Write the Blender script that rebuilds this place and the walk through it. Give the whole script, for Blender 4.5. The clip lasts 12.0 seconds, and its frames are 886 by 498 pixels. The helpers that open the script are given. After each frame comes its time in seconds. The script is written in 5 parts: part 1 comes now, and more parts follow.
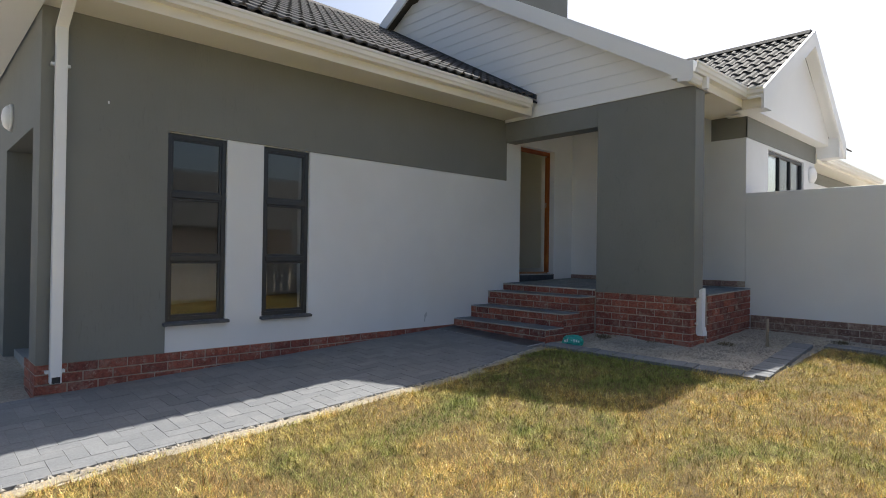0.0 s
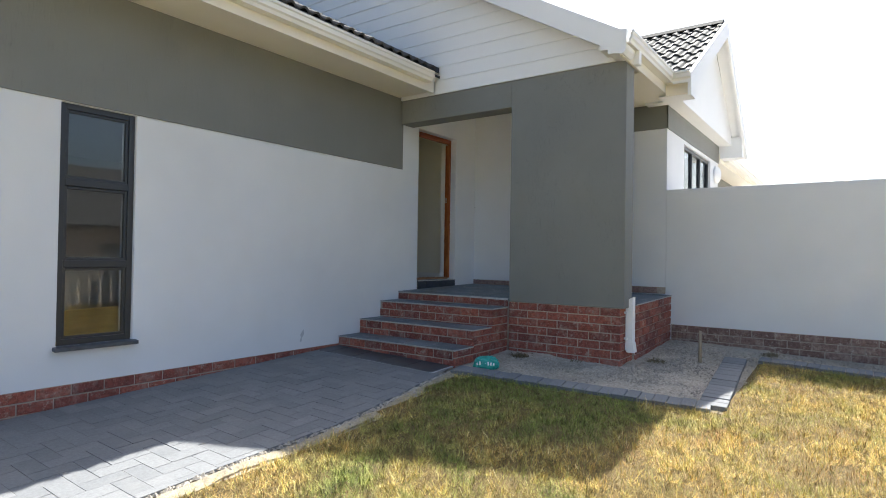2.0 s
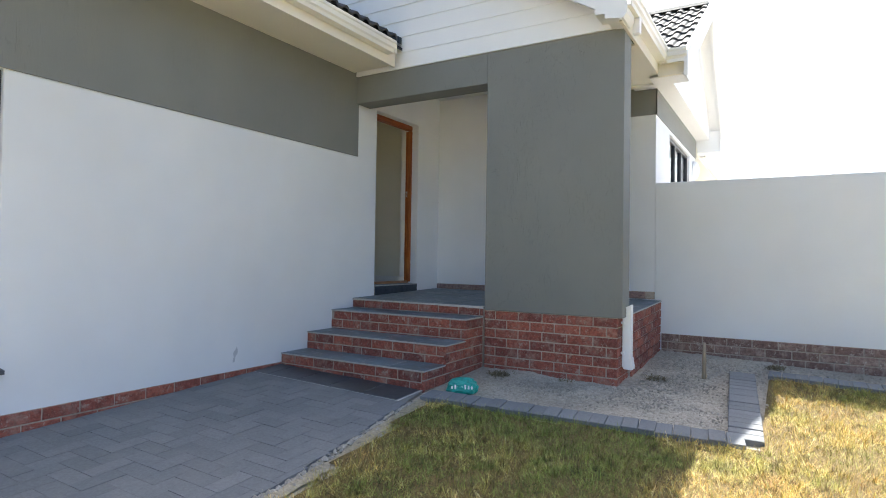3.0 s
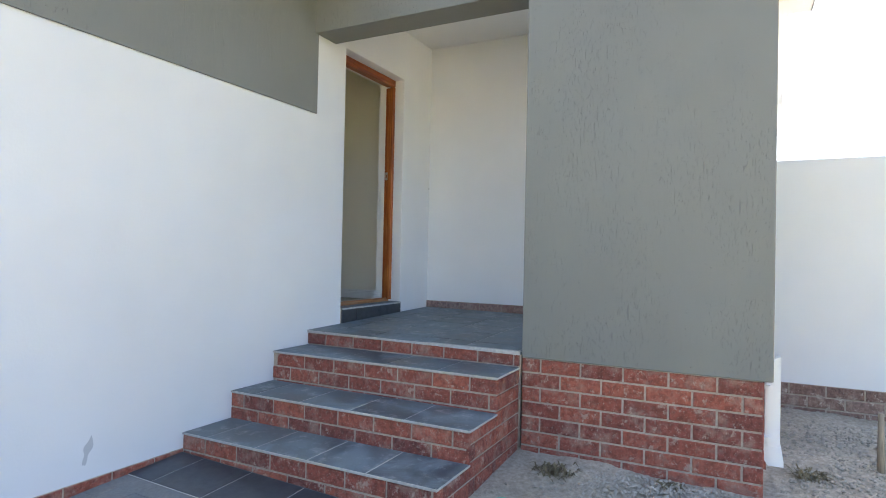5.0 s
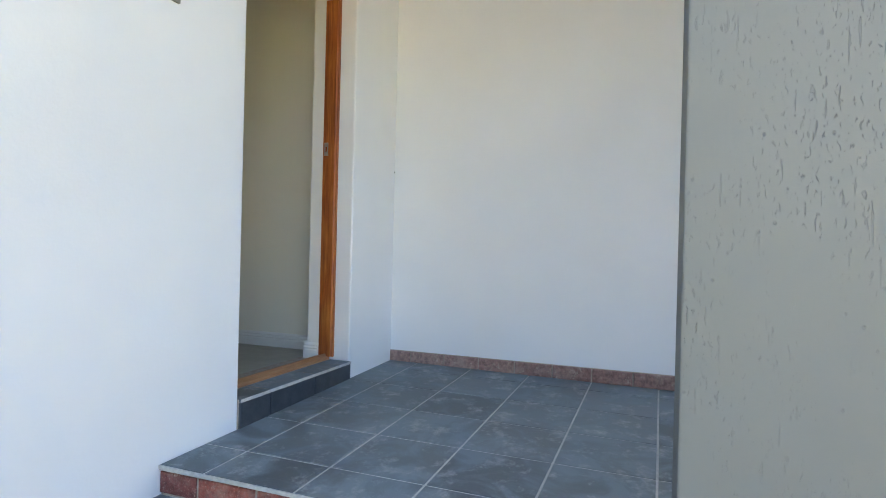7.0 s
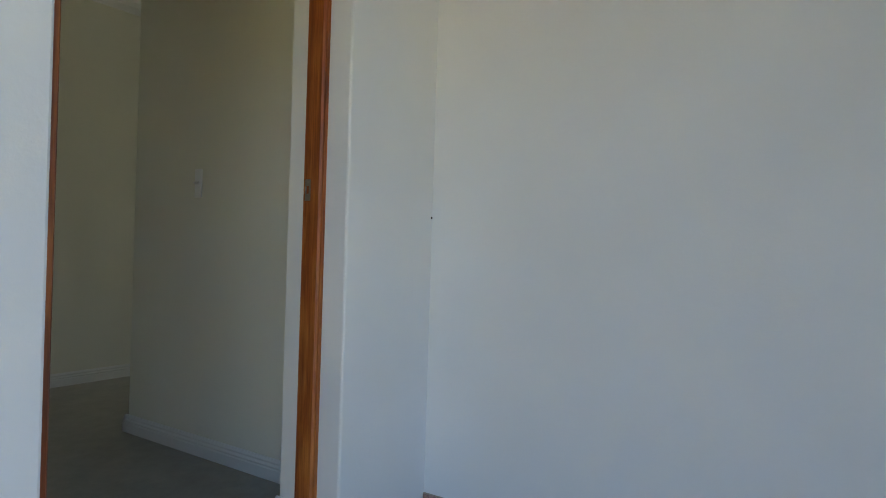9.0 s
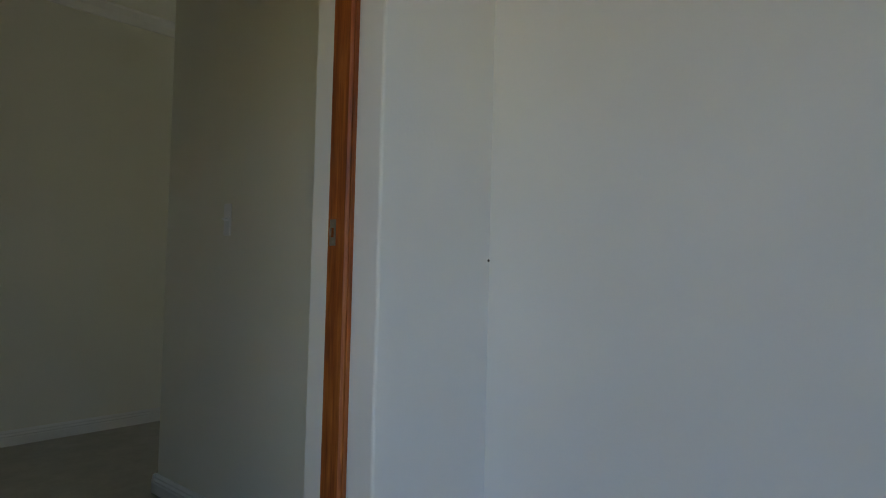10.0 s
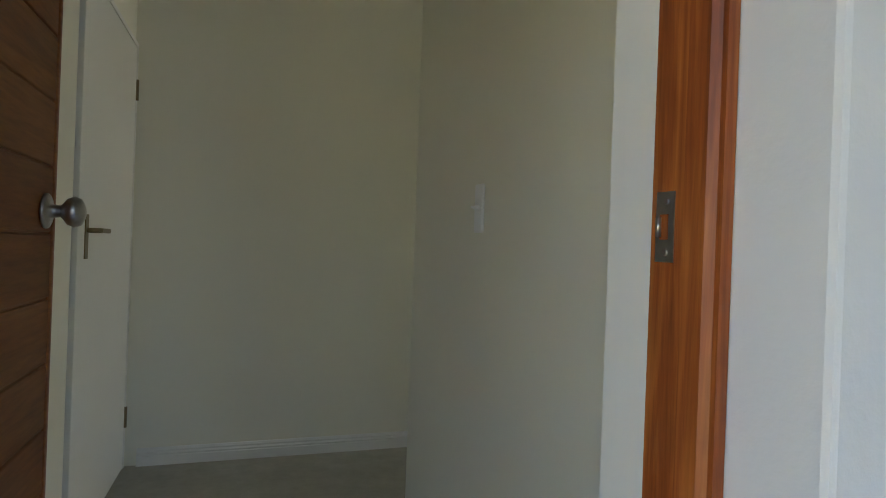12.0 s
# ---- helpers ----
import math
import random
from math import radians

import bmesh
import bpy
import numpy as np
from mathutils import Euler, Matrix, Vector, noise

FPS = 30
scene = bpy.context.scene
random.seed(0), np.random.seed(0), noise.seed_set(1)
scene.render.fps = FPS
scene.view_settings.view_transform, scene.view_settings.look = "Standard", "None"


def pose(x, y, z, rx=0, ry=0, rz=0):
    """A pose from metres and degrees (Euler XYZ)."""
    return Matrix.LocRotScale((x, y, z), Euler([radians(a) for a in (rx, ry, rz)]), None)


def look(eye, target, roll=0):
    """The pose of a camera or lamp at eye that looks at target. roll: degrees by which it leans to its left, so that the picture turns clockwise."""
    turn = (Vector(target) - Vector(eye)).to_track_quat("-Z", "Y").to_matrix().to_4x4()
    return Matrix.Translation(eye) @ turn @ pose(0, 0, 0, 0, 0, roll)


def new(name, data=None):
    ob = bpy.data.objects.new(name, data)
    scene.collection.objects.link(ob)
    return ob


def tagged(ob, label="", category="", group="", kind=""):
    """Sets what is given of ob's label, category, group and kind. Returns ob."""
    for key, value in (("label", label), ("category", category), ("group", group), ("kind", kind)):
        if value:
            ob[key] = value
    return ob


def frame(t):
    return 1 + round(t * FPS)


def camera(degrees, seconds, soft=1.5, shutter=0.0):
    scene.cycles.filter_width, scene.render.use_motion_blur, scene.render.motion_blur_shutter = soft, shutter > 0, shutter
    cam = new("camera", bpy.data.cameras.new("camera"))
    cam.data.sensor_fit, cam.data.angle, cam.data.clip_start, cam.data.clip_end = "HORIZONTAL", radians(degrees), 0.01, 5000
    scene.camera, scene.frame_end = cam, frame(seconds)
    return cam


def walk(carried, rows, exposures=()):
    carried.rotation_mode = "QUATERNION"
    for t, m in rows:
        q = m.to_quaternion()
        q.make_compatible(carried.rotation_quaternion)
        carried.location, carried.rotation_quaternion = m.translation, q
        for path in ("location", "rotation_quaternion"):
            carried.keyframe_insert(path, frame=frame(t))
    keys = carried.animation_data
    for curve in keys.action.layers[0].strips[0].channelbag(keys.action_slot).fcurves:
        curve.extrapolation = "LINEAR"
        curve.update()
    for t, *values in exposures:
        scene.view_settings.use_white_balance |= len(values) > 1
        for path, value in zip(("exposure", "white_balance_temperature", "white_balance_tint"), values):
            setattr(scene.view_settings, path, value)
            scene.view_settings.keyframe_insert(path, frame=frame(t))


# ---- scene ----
cam = camera(74.74, 12.0, 1.0)
PATH = [
    (0, (-6.692, -5.828, 1.111), (-5.329, -4.365, 1.129), 0.81),
    (0.5, (-6.492, -5.599, 1.127), (-5.065, -4.198, 1.145), 0.79),
    (1, (-6.275, -5.372, 1.124), (-4.775, -4.049, 1.140), 0.79),
    (1.5, (-5.993, -5.095, 1.131), (-4.428, -3.850, 1.152), 0.84),
    (2, (-5.697, -4.793, 1.132), (-4.074, -3.625, 1.159), 0.90),
    (2.5, (-5.363, -4.464, 1.125), (-3.684, -3.379, 1.153), 0.89),
    (4.5, (-3.700, -3.033, 1.150), (-1.929, -2.104, 1.195), 0.99),
    (5, (-3.277, -2.743, 1.233), (-1.495, -1.835, 1.258), 1.20),
    (5.5, (-2.818, -2.378, 1.243), (-1.021, -1.501, 1.268), 1.10),
    (6, (-2.392, -2.059, 1.278), (-0.577, -1.219, 1.299), 1.11),
    (6.5, (-1.954, -1.767, 1.363), (-0.107, -1.000, 1.377), 1.30),
    (7, (-1.497, -1.561, 1.438), (0.376, -0.858, 1.433), 1.40),
    (7.5, (-1.058, -1.411, 1.461), (0.821, -0.724, 1.467), 1.32),
    (9.5, (0.008, -1.185, 1.850), (1.645, -0.036, 1.871), 1.73),
    (10, (0.184, -1.057, 1.878), (1.756, 0.178, 1.934), 1.47),
    (10.5, (0.335, -0.891, 1.934), (1.683, 0.587, 1.947), 1.69),
    (11, (0.500, -0.757, 1.926), (1.631, 0.892, 1.944), 2.02),
    (11.5, (0.651, -0.571, 1.922), (1.611, 1.183, 1.932), 2.14),
    (12, (0.809, -0.290, 1.929), (1.592, 1.550, 1.930), 2.09),
]
EXPOSURES = [(0, 0.74, 6320, 9.3), (1.5, 1.24, 6220, 8.8), (2.5, 1.68, 6110, 7.6), (4.5, 2.54, 6210, 7.6), (5.5, 2.88, 6190, 7.5), (6.5, 3.12, 6210, 7.0), (7.5, 3.17, 6220, 6.8),
             (9.5, 2.14, 5950, 4.8), (10, 2.00, 5970, 4.8), (10.5, 2.16, 5990, 4.8), (11, 2.41, 6030, 4.8), (12, 2.92, 6110, 6.0)]
walk(cam, [(t, look(eye, target, roll)) for t, eye, target, roll in PATH], EXPOSURES)

# ---- world, sun, exposure ----
SUN_DIR = Vector((2.42, 0.61, 3.38)).normalized()      # from the ground towards the sun
world = bpy.data.worlds.new("sky")
scene.world = world
world.use_nodes = True
wn = world.node_tree
sky = wn.nodes.new("ShaderNodeTexSky")
sky.sky_type = 'NISHITA'
sky.sun_disc = False
sky.sun_elevation = math.asin(SUN_DIR.z)
sky.sun_rotation = math.atan2(SUN_DIR.x, SUN_DIR.y)
sky.air_density, sky.dust_density, sky.ozone_density = 1.0, 4.0, 1.0
bg = wn.nodes["Background"]
bg.inputs["Strength"].default_value = 0.095
wn.links.new(sky.outputs[0], bg.inputs["Color"])
sun_data = bpy.data.lights.new("sun", 'SUN')
sun_data.energy, sun_data.angle, sun_data.color = 5.0, radians(0.6), (1.0, 0.95, 0.86)
sun = new("sun", sun_data)
sun.matrix_world = look((0, 0, 30), Vector((0, 0, 30)) - SUN_DIR)

# fill lamp added in an invented, unseen passage opening to brighten the hall
hall_fill = bpy.data.lights.new("hall_fill_light", 'AREA')
hall_fill.shape, hall_fill.size, hall_fill.size_y, hall_fill.energy, hall_fill.color = 'RECTANGLE', 1.0, 2.1, 0.26, (0.93, 0.97, 1.0)
hall_light = new("hall_fill_light", hall_fill)
hall_light.matrix_world = look((4.72, 2.245, 2.0), (0.0, 2.245, 2.0))


# ---- materials ----
def material(name, rough=0.7, metal=0.0):
    m = bpy.data.materials.new(name)
    m.use_nodes = True
    b = m.node_tree.nodes["Principled BSDF"]
    b.inputs["Roughness"].default_value, b.inputs["Metallic"].default_value = rough, metal
    return m, m.node_tree, b


def ramp(nt, src, stops):
    r = nt.nodes.new("ShaderNodeValToRGB")
    els = r.color_ramp.elements
    while len(els) < len(stops):
        els.new(0.5)
    for e, (p, c) in zip(els, stops):
        e.position, e.color = p, (*c, 1)
    nt.links.new(src, r.inputs[0])
    return r.outputs[0]


def coords(nt, scale=(1, 1, 1)):
    g = nt.nodes.new("ShaderNodeNewGeometry")
    mp = nt.nodes.new("ShaderNodeMapping")
    mp.inputs["Scale"].default_value = scale
    nt.links.new(g.outputs["Position"], mp.inputs["Vector"])
    return mp.outputs[0]


def noise_tex(nt, vec, scale, detail=4, rough=0.6, dist=0.0):
    n = nt.nodes.new("ShaderNodeTexNoise")
    n.inputs["Scale"].default_value, n.inputs["Detail"].default_value = scale, detail
    n.inputs["Roughness"].default_value, n.inputs["Distortion"].default_value = rough, dist
    nt.links.new(vec, n.inputs["Vector"])
    return n.outputs["Fac"]


def mix(nt, a, b, fac, mode='MIX'):
    n = nt.nodes.new("ShaderNodeMix")
    n.data_type, n.blend_type = 'RGBA', mode
    for sock, v in ((n.inputs[0], fac), (n.inputs[6], a), (n.inputs[7], b)):
        if isinstance(v, (int, float)):
            sock.default_value = v
        elif isinstance(v, tuple):
            sock.default_value = (*v, 1)
        else:
            nt.links.new(v, sock)
    return n.outputs[2]


def maths(nt, op, a, b=0.0):
    n = nt.nodes.new("ShaderNodeMath")
    n.operation = op
    for sock, v in zip(n.inputs, (a, b)):
        if isinstance(v, (int, float)):
            sock.default_value = v
        else:
            nt.links.new(v, sock)
    return n.outputs[0]


def bump(nt, b, height, strength=0.3, dist=0.005):
    n = nt.nodes.new("ShaderNodeBump")
    n.inputs["Strength"].default_value, n.inputs["Distance"].default_value = strength, dist
    nt.links.new(height, n.inputs["Height"])
    nt.links.new(n.outputs[0], b.inputs["Normal"])


def rand(nt):
    return nt.nodes.new("ShaderNodeObjectInfo").outputs["Random"]


def island(nt):
    return nt.nodes.new("ShaderNodeNewGeometry").outputs["Random Per Island"]


def set_col(nt, b, col):
    nt.links.new(col, b.inputs["Base Color"])


def paint(name, col, rough=0.6, grain=60, strength=0.25, vary=0.06, dist=0.003):
    """Painted plaster: faint roller grain, soft cloudy variation and thin trowel marks."""
    m, nt, b = material(name, rough)
    v = coords(nt)
    big, small = noise_tex(nt, v, 0.8, 3), noise_tex(nt, v, 6, 4)
    lo, hi = tuple(c * (1 - vary) for c in col), tuple(min(1, c * (1 + vary)) for c in col)
    c = ramp(nt, big, [(0.3, lo), (0.7, hi)])
    set_col(nt, b, mix(nt, c, tuple(x * 0.94 for x in col), maths(nt, 'MULTIPLY', small, 0.35)))
    fine = noise_tex(nt, v, grain, 4, 0.65)
    mid = noise_tex(nt, v, 9, 3)
    bump(nt, b, maths(nt, 'ADD', fine, maths(nt, 'MULTIPLY', mid, 1.2)), strength, dist)
    return m


WHITE = paint("white_plaster", (0.71, 0.725, 0.75), 0.65)
INNER = paint("cream_interior_paint", (0.84, 0.825, 0.715), 0.6, 90, 0.12, 0.03)
TRIM = paint("white_trim_paint", (0.80, 0.80, 0.77), 0.4, 120, 0.06, 0.02)
BOARD = paint("white_cladding_paint", (0.80, 0.81, 0.82), 0.5, 140, 0.08, 0.03)
CREAM = paint("cream_fascia_paint", (0.78, 0.75, 0.66), 0.4, 100, 0.06, 0.03)


def rustic_grey():
    """Grey textured plaster, with sparse small drag marks that run down the wall and pin holes."""
    m, nt, b = material("grey_rustic_plaster", 0.72)
    v = coords(nt)
    big = noise_tex(nt, v, 0.9, 3)
    c = ramp(nt, big, [(0.3, (0.178, 0.184, 0.174)), (0.7, (0.205, 0.212, 0.202))])
    where = ramp(nt, noise_tex(nt, coords(nt, (1, 1, 0.7)), 1.7, 6, 0.72), [(0.47, (0, 0, 0)), (0.60, (1, 1, 1))])
    dash = ramp(nt, noise_tex(nt, coords(nt, (125, 125, 38)), 1.0, 3, 0.6, 0.7), [(0.335, (1, 1, 1)), (0.37, (0, 0, 0))])
    line = ramp(nt, noise_tex(nt, coords(nt, (120, 120, 9.0)), 1.0, 1, 0.4, 0.3), [(0.26, (1, 1, 1)), (0.30, (0, 0, 0))])
    dots = nt.nodes.new("ShaderNodeTexVoronoi")
    dots.inputs["Scale"].default_value = 34
    nt.links.new(coords(nt, (1, 1, 0.7)), dots.inputs["Vector"])
    few = ramp(nt, dots.outputs["Color"], [(0.66, (0, 0, 0)), (0.70, (1, 1, 1))])
    dot = mix(nt, (0, 0, 0), ramp(nt, dots.outputs["Distance"], [(0.05, (1, 1, 1)), (0.14, (0, 0, 0))]), few)
    marks = maths(nt, 'MAXIMUM', mix(nt, (0, 0, 0), maths(nt, 'MAXIMUM', dash, maths(nt, 'MULTIPLY', line, 0.8)), where), maths(nt, 'MULTIPLY', dot, 0.4))
    set_col(nt, b, mix(nt, c, (0.085, 0.09, 0.083), maths(nt, 'MULTIPLY', marks, 0.22)))
    fine = noise_tex(nt, v, 70, 4, 0.7)
    wave = noise_tex(nt, coords(nt, (14, 14, 3)), 1.0, 3)
    h = maths(nt, 'ADD', maths(nt, 'MULTIPLY', marks, -1.0), maths(nt, 'ADD', maths(nt, 'MULTIPLY', fine, 0.12), maths(nt, 'MULTIPLY', wave, 0.5)))
    bump(nt, b, h, 0.8, 0.006)
    return m


GREY = rustic_grey()


def brick_mat(name, lo, mid, hi, dirt=0.5):
    m, nt, b = material(name, 0.85)
    v = coords(nt)
    base = ramp(nt, rand(nt), [(0.0, lo), (0.45, mid), (1.0, hi)])
    spots = ramp(nt, noise_tex(nt, v, 38, 5, 0.7), [(0.35, (0.35, 0.35, 0.35)), (0.6, (1, 1, 1))])
    c = mix(nt, base, spots, 0.75, 'MULTIPLY')
    fleck = ramp(nt, noise_tex(nt, v, 130, 3, 0.6), [(0.60, (0, 0, 0)), (0.68, (1, 1, 1))])
    c = mix(nt, c, (0.52, 0.36, 0.28), maths(nt, 'MULTIPLY', fleck, 0.5))
    smear = ramp(nt, noise_tex(nt, v, 7, 6, 0.75), [(0.50, (0, 0, 0)), (0.70, (1, 1, 1))])
    c = mix(nt, c, (0.43, 0.34, 0.28), maths(nt, 'MULTIPLY', smear, dirt))
    edge = ramp(nt, noise_tex(nt, v, 16, 6, 0.8), [(0.57, (0, 0, 0)), (0.62, (1, 1, 1))])      # mortar left on the face
    c = mix(nt, c, (0.52, 0.45, 0.38), maths(nt, 'MULTIPLY', edge, dirt * 0.9))
    set_col(nt, b, c)
    bump(nt, b, noise_tex(nt, v, 70, 5, 0.75), 0.9, 0.006)
    return m


BRICK = brick_mat("red_face_brick", (0.19, 0.058, 0.047), (0.30, 0.085, 0.058), (0.38, 0.115, 0.074))
DUSTY_BRICK = brick_mat("dusty_base_brick", (0.19, 0.11, 0.09), (0.25, 0.15, 0.12), (0.30, 0.20, 0.165), 0.9)
SKIRT_BRICK = brick_mat("dusty_brick_skirting", (0.26, 0.15, 0.13), (0.33, 0.19, 0.16), (0.36, 0.24, 0.21))


def speckled(name, lo, hi, rough=0.9, scale=30, big=1.5, strength=0.5, dist=0.004):
    m, nt, b = material(name, rough)
    v = coords(nt)
    a = ramp(nt, noise_tex(nt, v, scale, 5, 0.7), [(0.3, lo), (0.7, hi)])
    k = ramp(nt, noise_tex(nt, v, big, 4), [(0.3, (0.75, 0.75, 0.75)), (0.7, (1.1, 1.1, 1.1))])
    set_col(nt, b, mix(nt, a, k, 1.0, 'MULTIPLY'))
    bump(nt, b, noise_tex(nt, v, scale * 2.2, 5, 0.7), strength, dist)
    return m


MORTAR = speckled("mortar", (0.32, 0.265, 0.215), (0.51, 0.44, 0.37), 0.95, 45)
GROUT = speckled("pale_grout", (0.36, 0.36, 0.355), (0.56, 0.555, 0.54), 0.9, 50)
SOIL = speckled("sandy_soil", (0.32, 0.28, 0.22), (0.60, 0.53, 0.43), 0.97, 34, 1.6, 1.0, 0.014)
SAND = speckled("pale_sand", (0.22, 0.185, 0.13), (0.50, 0.43, 0.31), 0.97, 40, 3, 0.7, 0.008)
STONE = speckled("gravel", (0.25, 0.225, 0.185), (0.54, 0.49, 0.415), 0.9, 18)
CONCRETE = speckled("concrete", (0.30, 0.30, 0.29), (0.42, 0.42, 0.40), 0.9, 30)
ASPHALT = speckled("asphalt", (0.04, 0.04, 0.042), (0.07, 0.07, 0.07), 0.9, 60)
FLOOR_IN = speckled("interior_screed", (0.34, 0.325, 0.265), (0.43, 0.41, 0.345), 0.45, 12, 1.0, 0.15, 0.002)


def slate():
    m, nt, b = material("dark_slate_tile", 0.45)
    v = coords(nt)
    base = ramp(nt, rand(nt), [(0.0, (0.055, 0.070, 0.082)), (1.0, (0.115, 0.136, 0.150))])
    cloud = ramp(nt, noise_tex(nt, v, 4.2, 6, 0.62, 0.8), [(0.42, (0, 0, 0)), (0.58, (1, 1, 1))])
    dust = ramp(nt, noise_tex(nt, v, 9, 8, 0.78), [(0.53, (0, 0, 0)), (0.66, (1, 1, 1))])
    c = mix(nt, base, (0.21, 0.25, 0.275), maths(nt, 'MULTIPLY', cloud, 0.72))
    c = mix(nt, c, (0.42, 0.43, 0.43), maths(nt, 'MULTIPLY', dust, 0.50))
    set_col(nt, b, c)
    nt.links.new(ramp(nt, cloud, [(0, (0.42, 0.42, 0.42)), (1, (0.7, 0.7, 0.7))]), b.inputs["Roughness"])
    bump(nt, b, noise_tex(nt, v, 22, 5, 0.65), 0.25, 0.003)
    return m


SLATE = slate()
SLATE_NEW = speckled("new_dark_slate", (0.030, 0.036, 0.045), (0.062, 0.07, 0.082), 0.4, 20, 3, 0.15, 0.002)


def paver_mat(name, fac):
    m, nt, b = material(name, 0.88)
    v = coords(nt)
    base = ramp(nt, fac(nt), [(0.0, (0.164, 0.169, 0.177)), (1.0, (0.205, 0.209, 0.214))])
    c = mix(nt, base, ramp(nt, noise_tex(nt, v, 55, 4, 0.7), [(0.3, (0.78, 0.78, 0.78)), (0.65, (1.08, 1.08, 1.08))]), 0.8, 'MULTIPLY')
    dust = ramp(nt, noise_tex(nt, v, 2.5, 4), [(0.5, (0, 0, 0)), (0.8, (1, 1, 1))])
    set_col(nt, b, mix(nt, c, (0.27, 0.262, 0.25), maths(nt, 'MULTIPLY', dust, 0.45)))
    bump(nt, b, noise_tex(nt, v, 120, 4, 0.7), 0.5, 0.003)
    return m


PAVER = paver_mat("grey_concrete_paver", rand)
PAVER_FAR = paver_mat("grey_concrete_paver_joined", island)


def roof_tile_mat(name, fac):
    m, nt, b = material(name, 0.8)
    b.inputs["Specular IOR Level"].default_value = 0.3
    v = coords(nt)
    base = ramp(nt, fac(nt), [(0.0, (0.036, 0.037, 0.040)), (1.0, (0.066, 0.065, 0.066))])
    c = mix(nt, base, (0.11, 0.095, 0.08), maths(nt, 'MULTIPLY', noise_tex(nt, v, 4, 4), 0.4))
    set_col(nt, b, c)
    bump(nt, b, noise_tex(nt, v, 120, 3, 0.7), 0.25, 0.002)
    return m


ROOF_TILE = roof_tile_mat("charcoal_roof_tile", rand)
FRAME_DARK = paint("charcoal_window_frame", (0.028, 0.031, 0.036), 0.35, 150, 0.05, 0.1)
SILL = speckled("dark_slate_sill", (0.06, 0.065, 0.075), (0.11, 0.115, 0.125), 0.55, 18, 4, 0.2, 0.002)
PVC = paint("white_pvc", (0.82, 0.83, 0.84), 0.35, 150, 0.04, 0.02)
SWITCH = paint("white_switch_plastic", (0.90, 0.90, 0.89), 0.3, 150, 0.02, 0.01)
ALU_LIGHT = paint("cream_gutter", (0.78, 0.76, 0.70), 0.35, 120, 0.05, 0.03)
# near-black that paints the shade of gaps and holes
VOID_SHADE = paint("painted_void_shade", (0.03, 0.03, 0.03), 0.8)


def metal_mat(name, col, rough):
    m, nt, b = material(name, rough, 1.0)
    v = coords(nt)
    set_col(nt, b, ramp(nt, noise_tex(nt, v, 80, 4), [(0.3, tuple(c * 0.8 for c in col)), (0.7, col)]))
    bump(nt, b, noise_tex(nt, v, 300, 2), 0.08, 0.001)
    return m


STEEL = metal_mat("brushed_steel", (0.55, 0.53, 0.50), 0.28)
ZINC = metal_mat("galvanised_steel", (0.50, 0.52, 0.48), 0.42)
BRASS_DARK = metal_mat("dull_brass", (0.28, 0.23, 0.14), 0.4)


def wood(name, lo, mid, hi, along, rough=0.4):
    """Varnished hardwood; along: scale of the grain on the three axes, small along the grain."""
    m, nt, b = material(name, rough)
    v = coords(nt, along)
    g1 = noise_tex(nt, v, 1.0, 5, 0.6, 0.8)
    g2 = noise_tex(nt, coords(nt, tuple(a * 3 for a in along)), 1.0, 4, 0.6)
    blotch = noise_tex(nt, coords(nt, tuple(max(a * 0.12, 3.0) for a in along)), 1.0, 3)
    tone = maths(nt, 'ADD', maths(nt, 'MULTIPLY', g1, 0.6), maths(nt, 'ADD', maths(nt, 'MULTIPLY', rand(nt), 0.12), maths(nt, 'MULTIPLY', blotch, 0.40)))
    c = ramp(nt, tone, [(0.25, lo), (0.5, mid), (0.75, hi)])
    set_col(nt, b, mix(nt, c, ramp(nt, g2, [(0.35, (0.55, 0.5, 0.45)), (0.6, (1, 1, 1))]), 0.55, 'MULTIPLY'))
    b.inputs["Coat Weight"].default_value, b.inputs["Coat Roughness"].default_value = 0.04, 0.35
    bump(nt, b, g2, 0.15, 0.002)
    return m


WOOD_V = wood("varnished_meranti_upright", (0.07, 0.015, 0.006), (0.30, 0.075, 0.013), (0.62, 0.23, 0.045), (55, 55, 2.6), 0.5)
WOOD_H = wood("varnished_meranti_across", (0.08, 0.017, 0.006), (0.21, 0.045, 0.012), (0.36, 0.10, 0.024), (2.5, 40, 40))
WOOD_DOOR = wood("varnished_door_boards", (0.12, 0.036, 0.010), (0.24, 0.080, 0.020), (0.36, 0.14, 0.036), (30, 2.0, 30), 0.5)
WOOD_SILL = wood("worn_hardwood_sill", (0.16, 0.07, 0.03), (0.33, 0.16, 0.07), (0.44, 0.25, 0.12), (2.5, 40, 40), 0.6)
WOOD_RAW = wood("weathered_timber", (0.20, 0.16, 0.11), (0.30, 0.24, 0.17), (0.38, 0.31, 0.22), (40, 40, 3), 0.8)


def glass_mat():
    m, nt, b = material("dark_tinted_glass", 0.02)
    b.inputs["Base Color"].default_value = (0.55, 0.58, 0.57, 1)
    b.inputs["Transmission Weight"].default_value = 1.0
    b.inputs["IOR"].default_value = 1.62
    return m


GLASS = glass_mat()


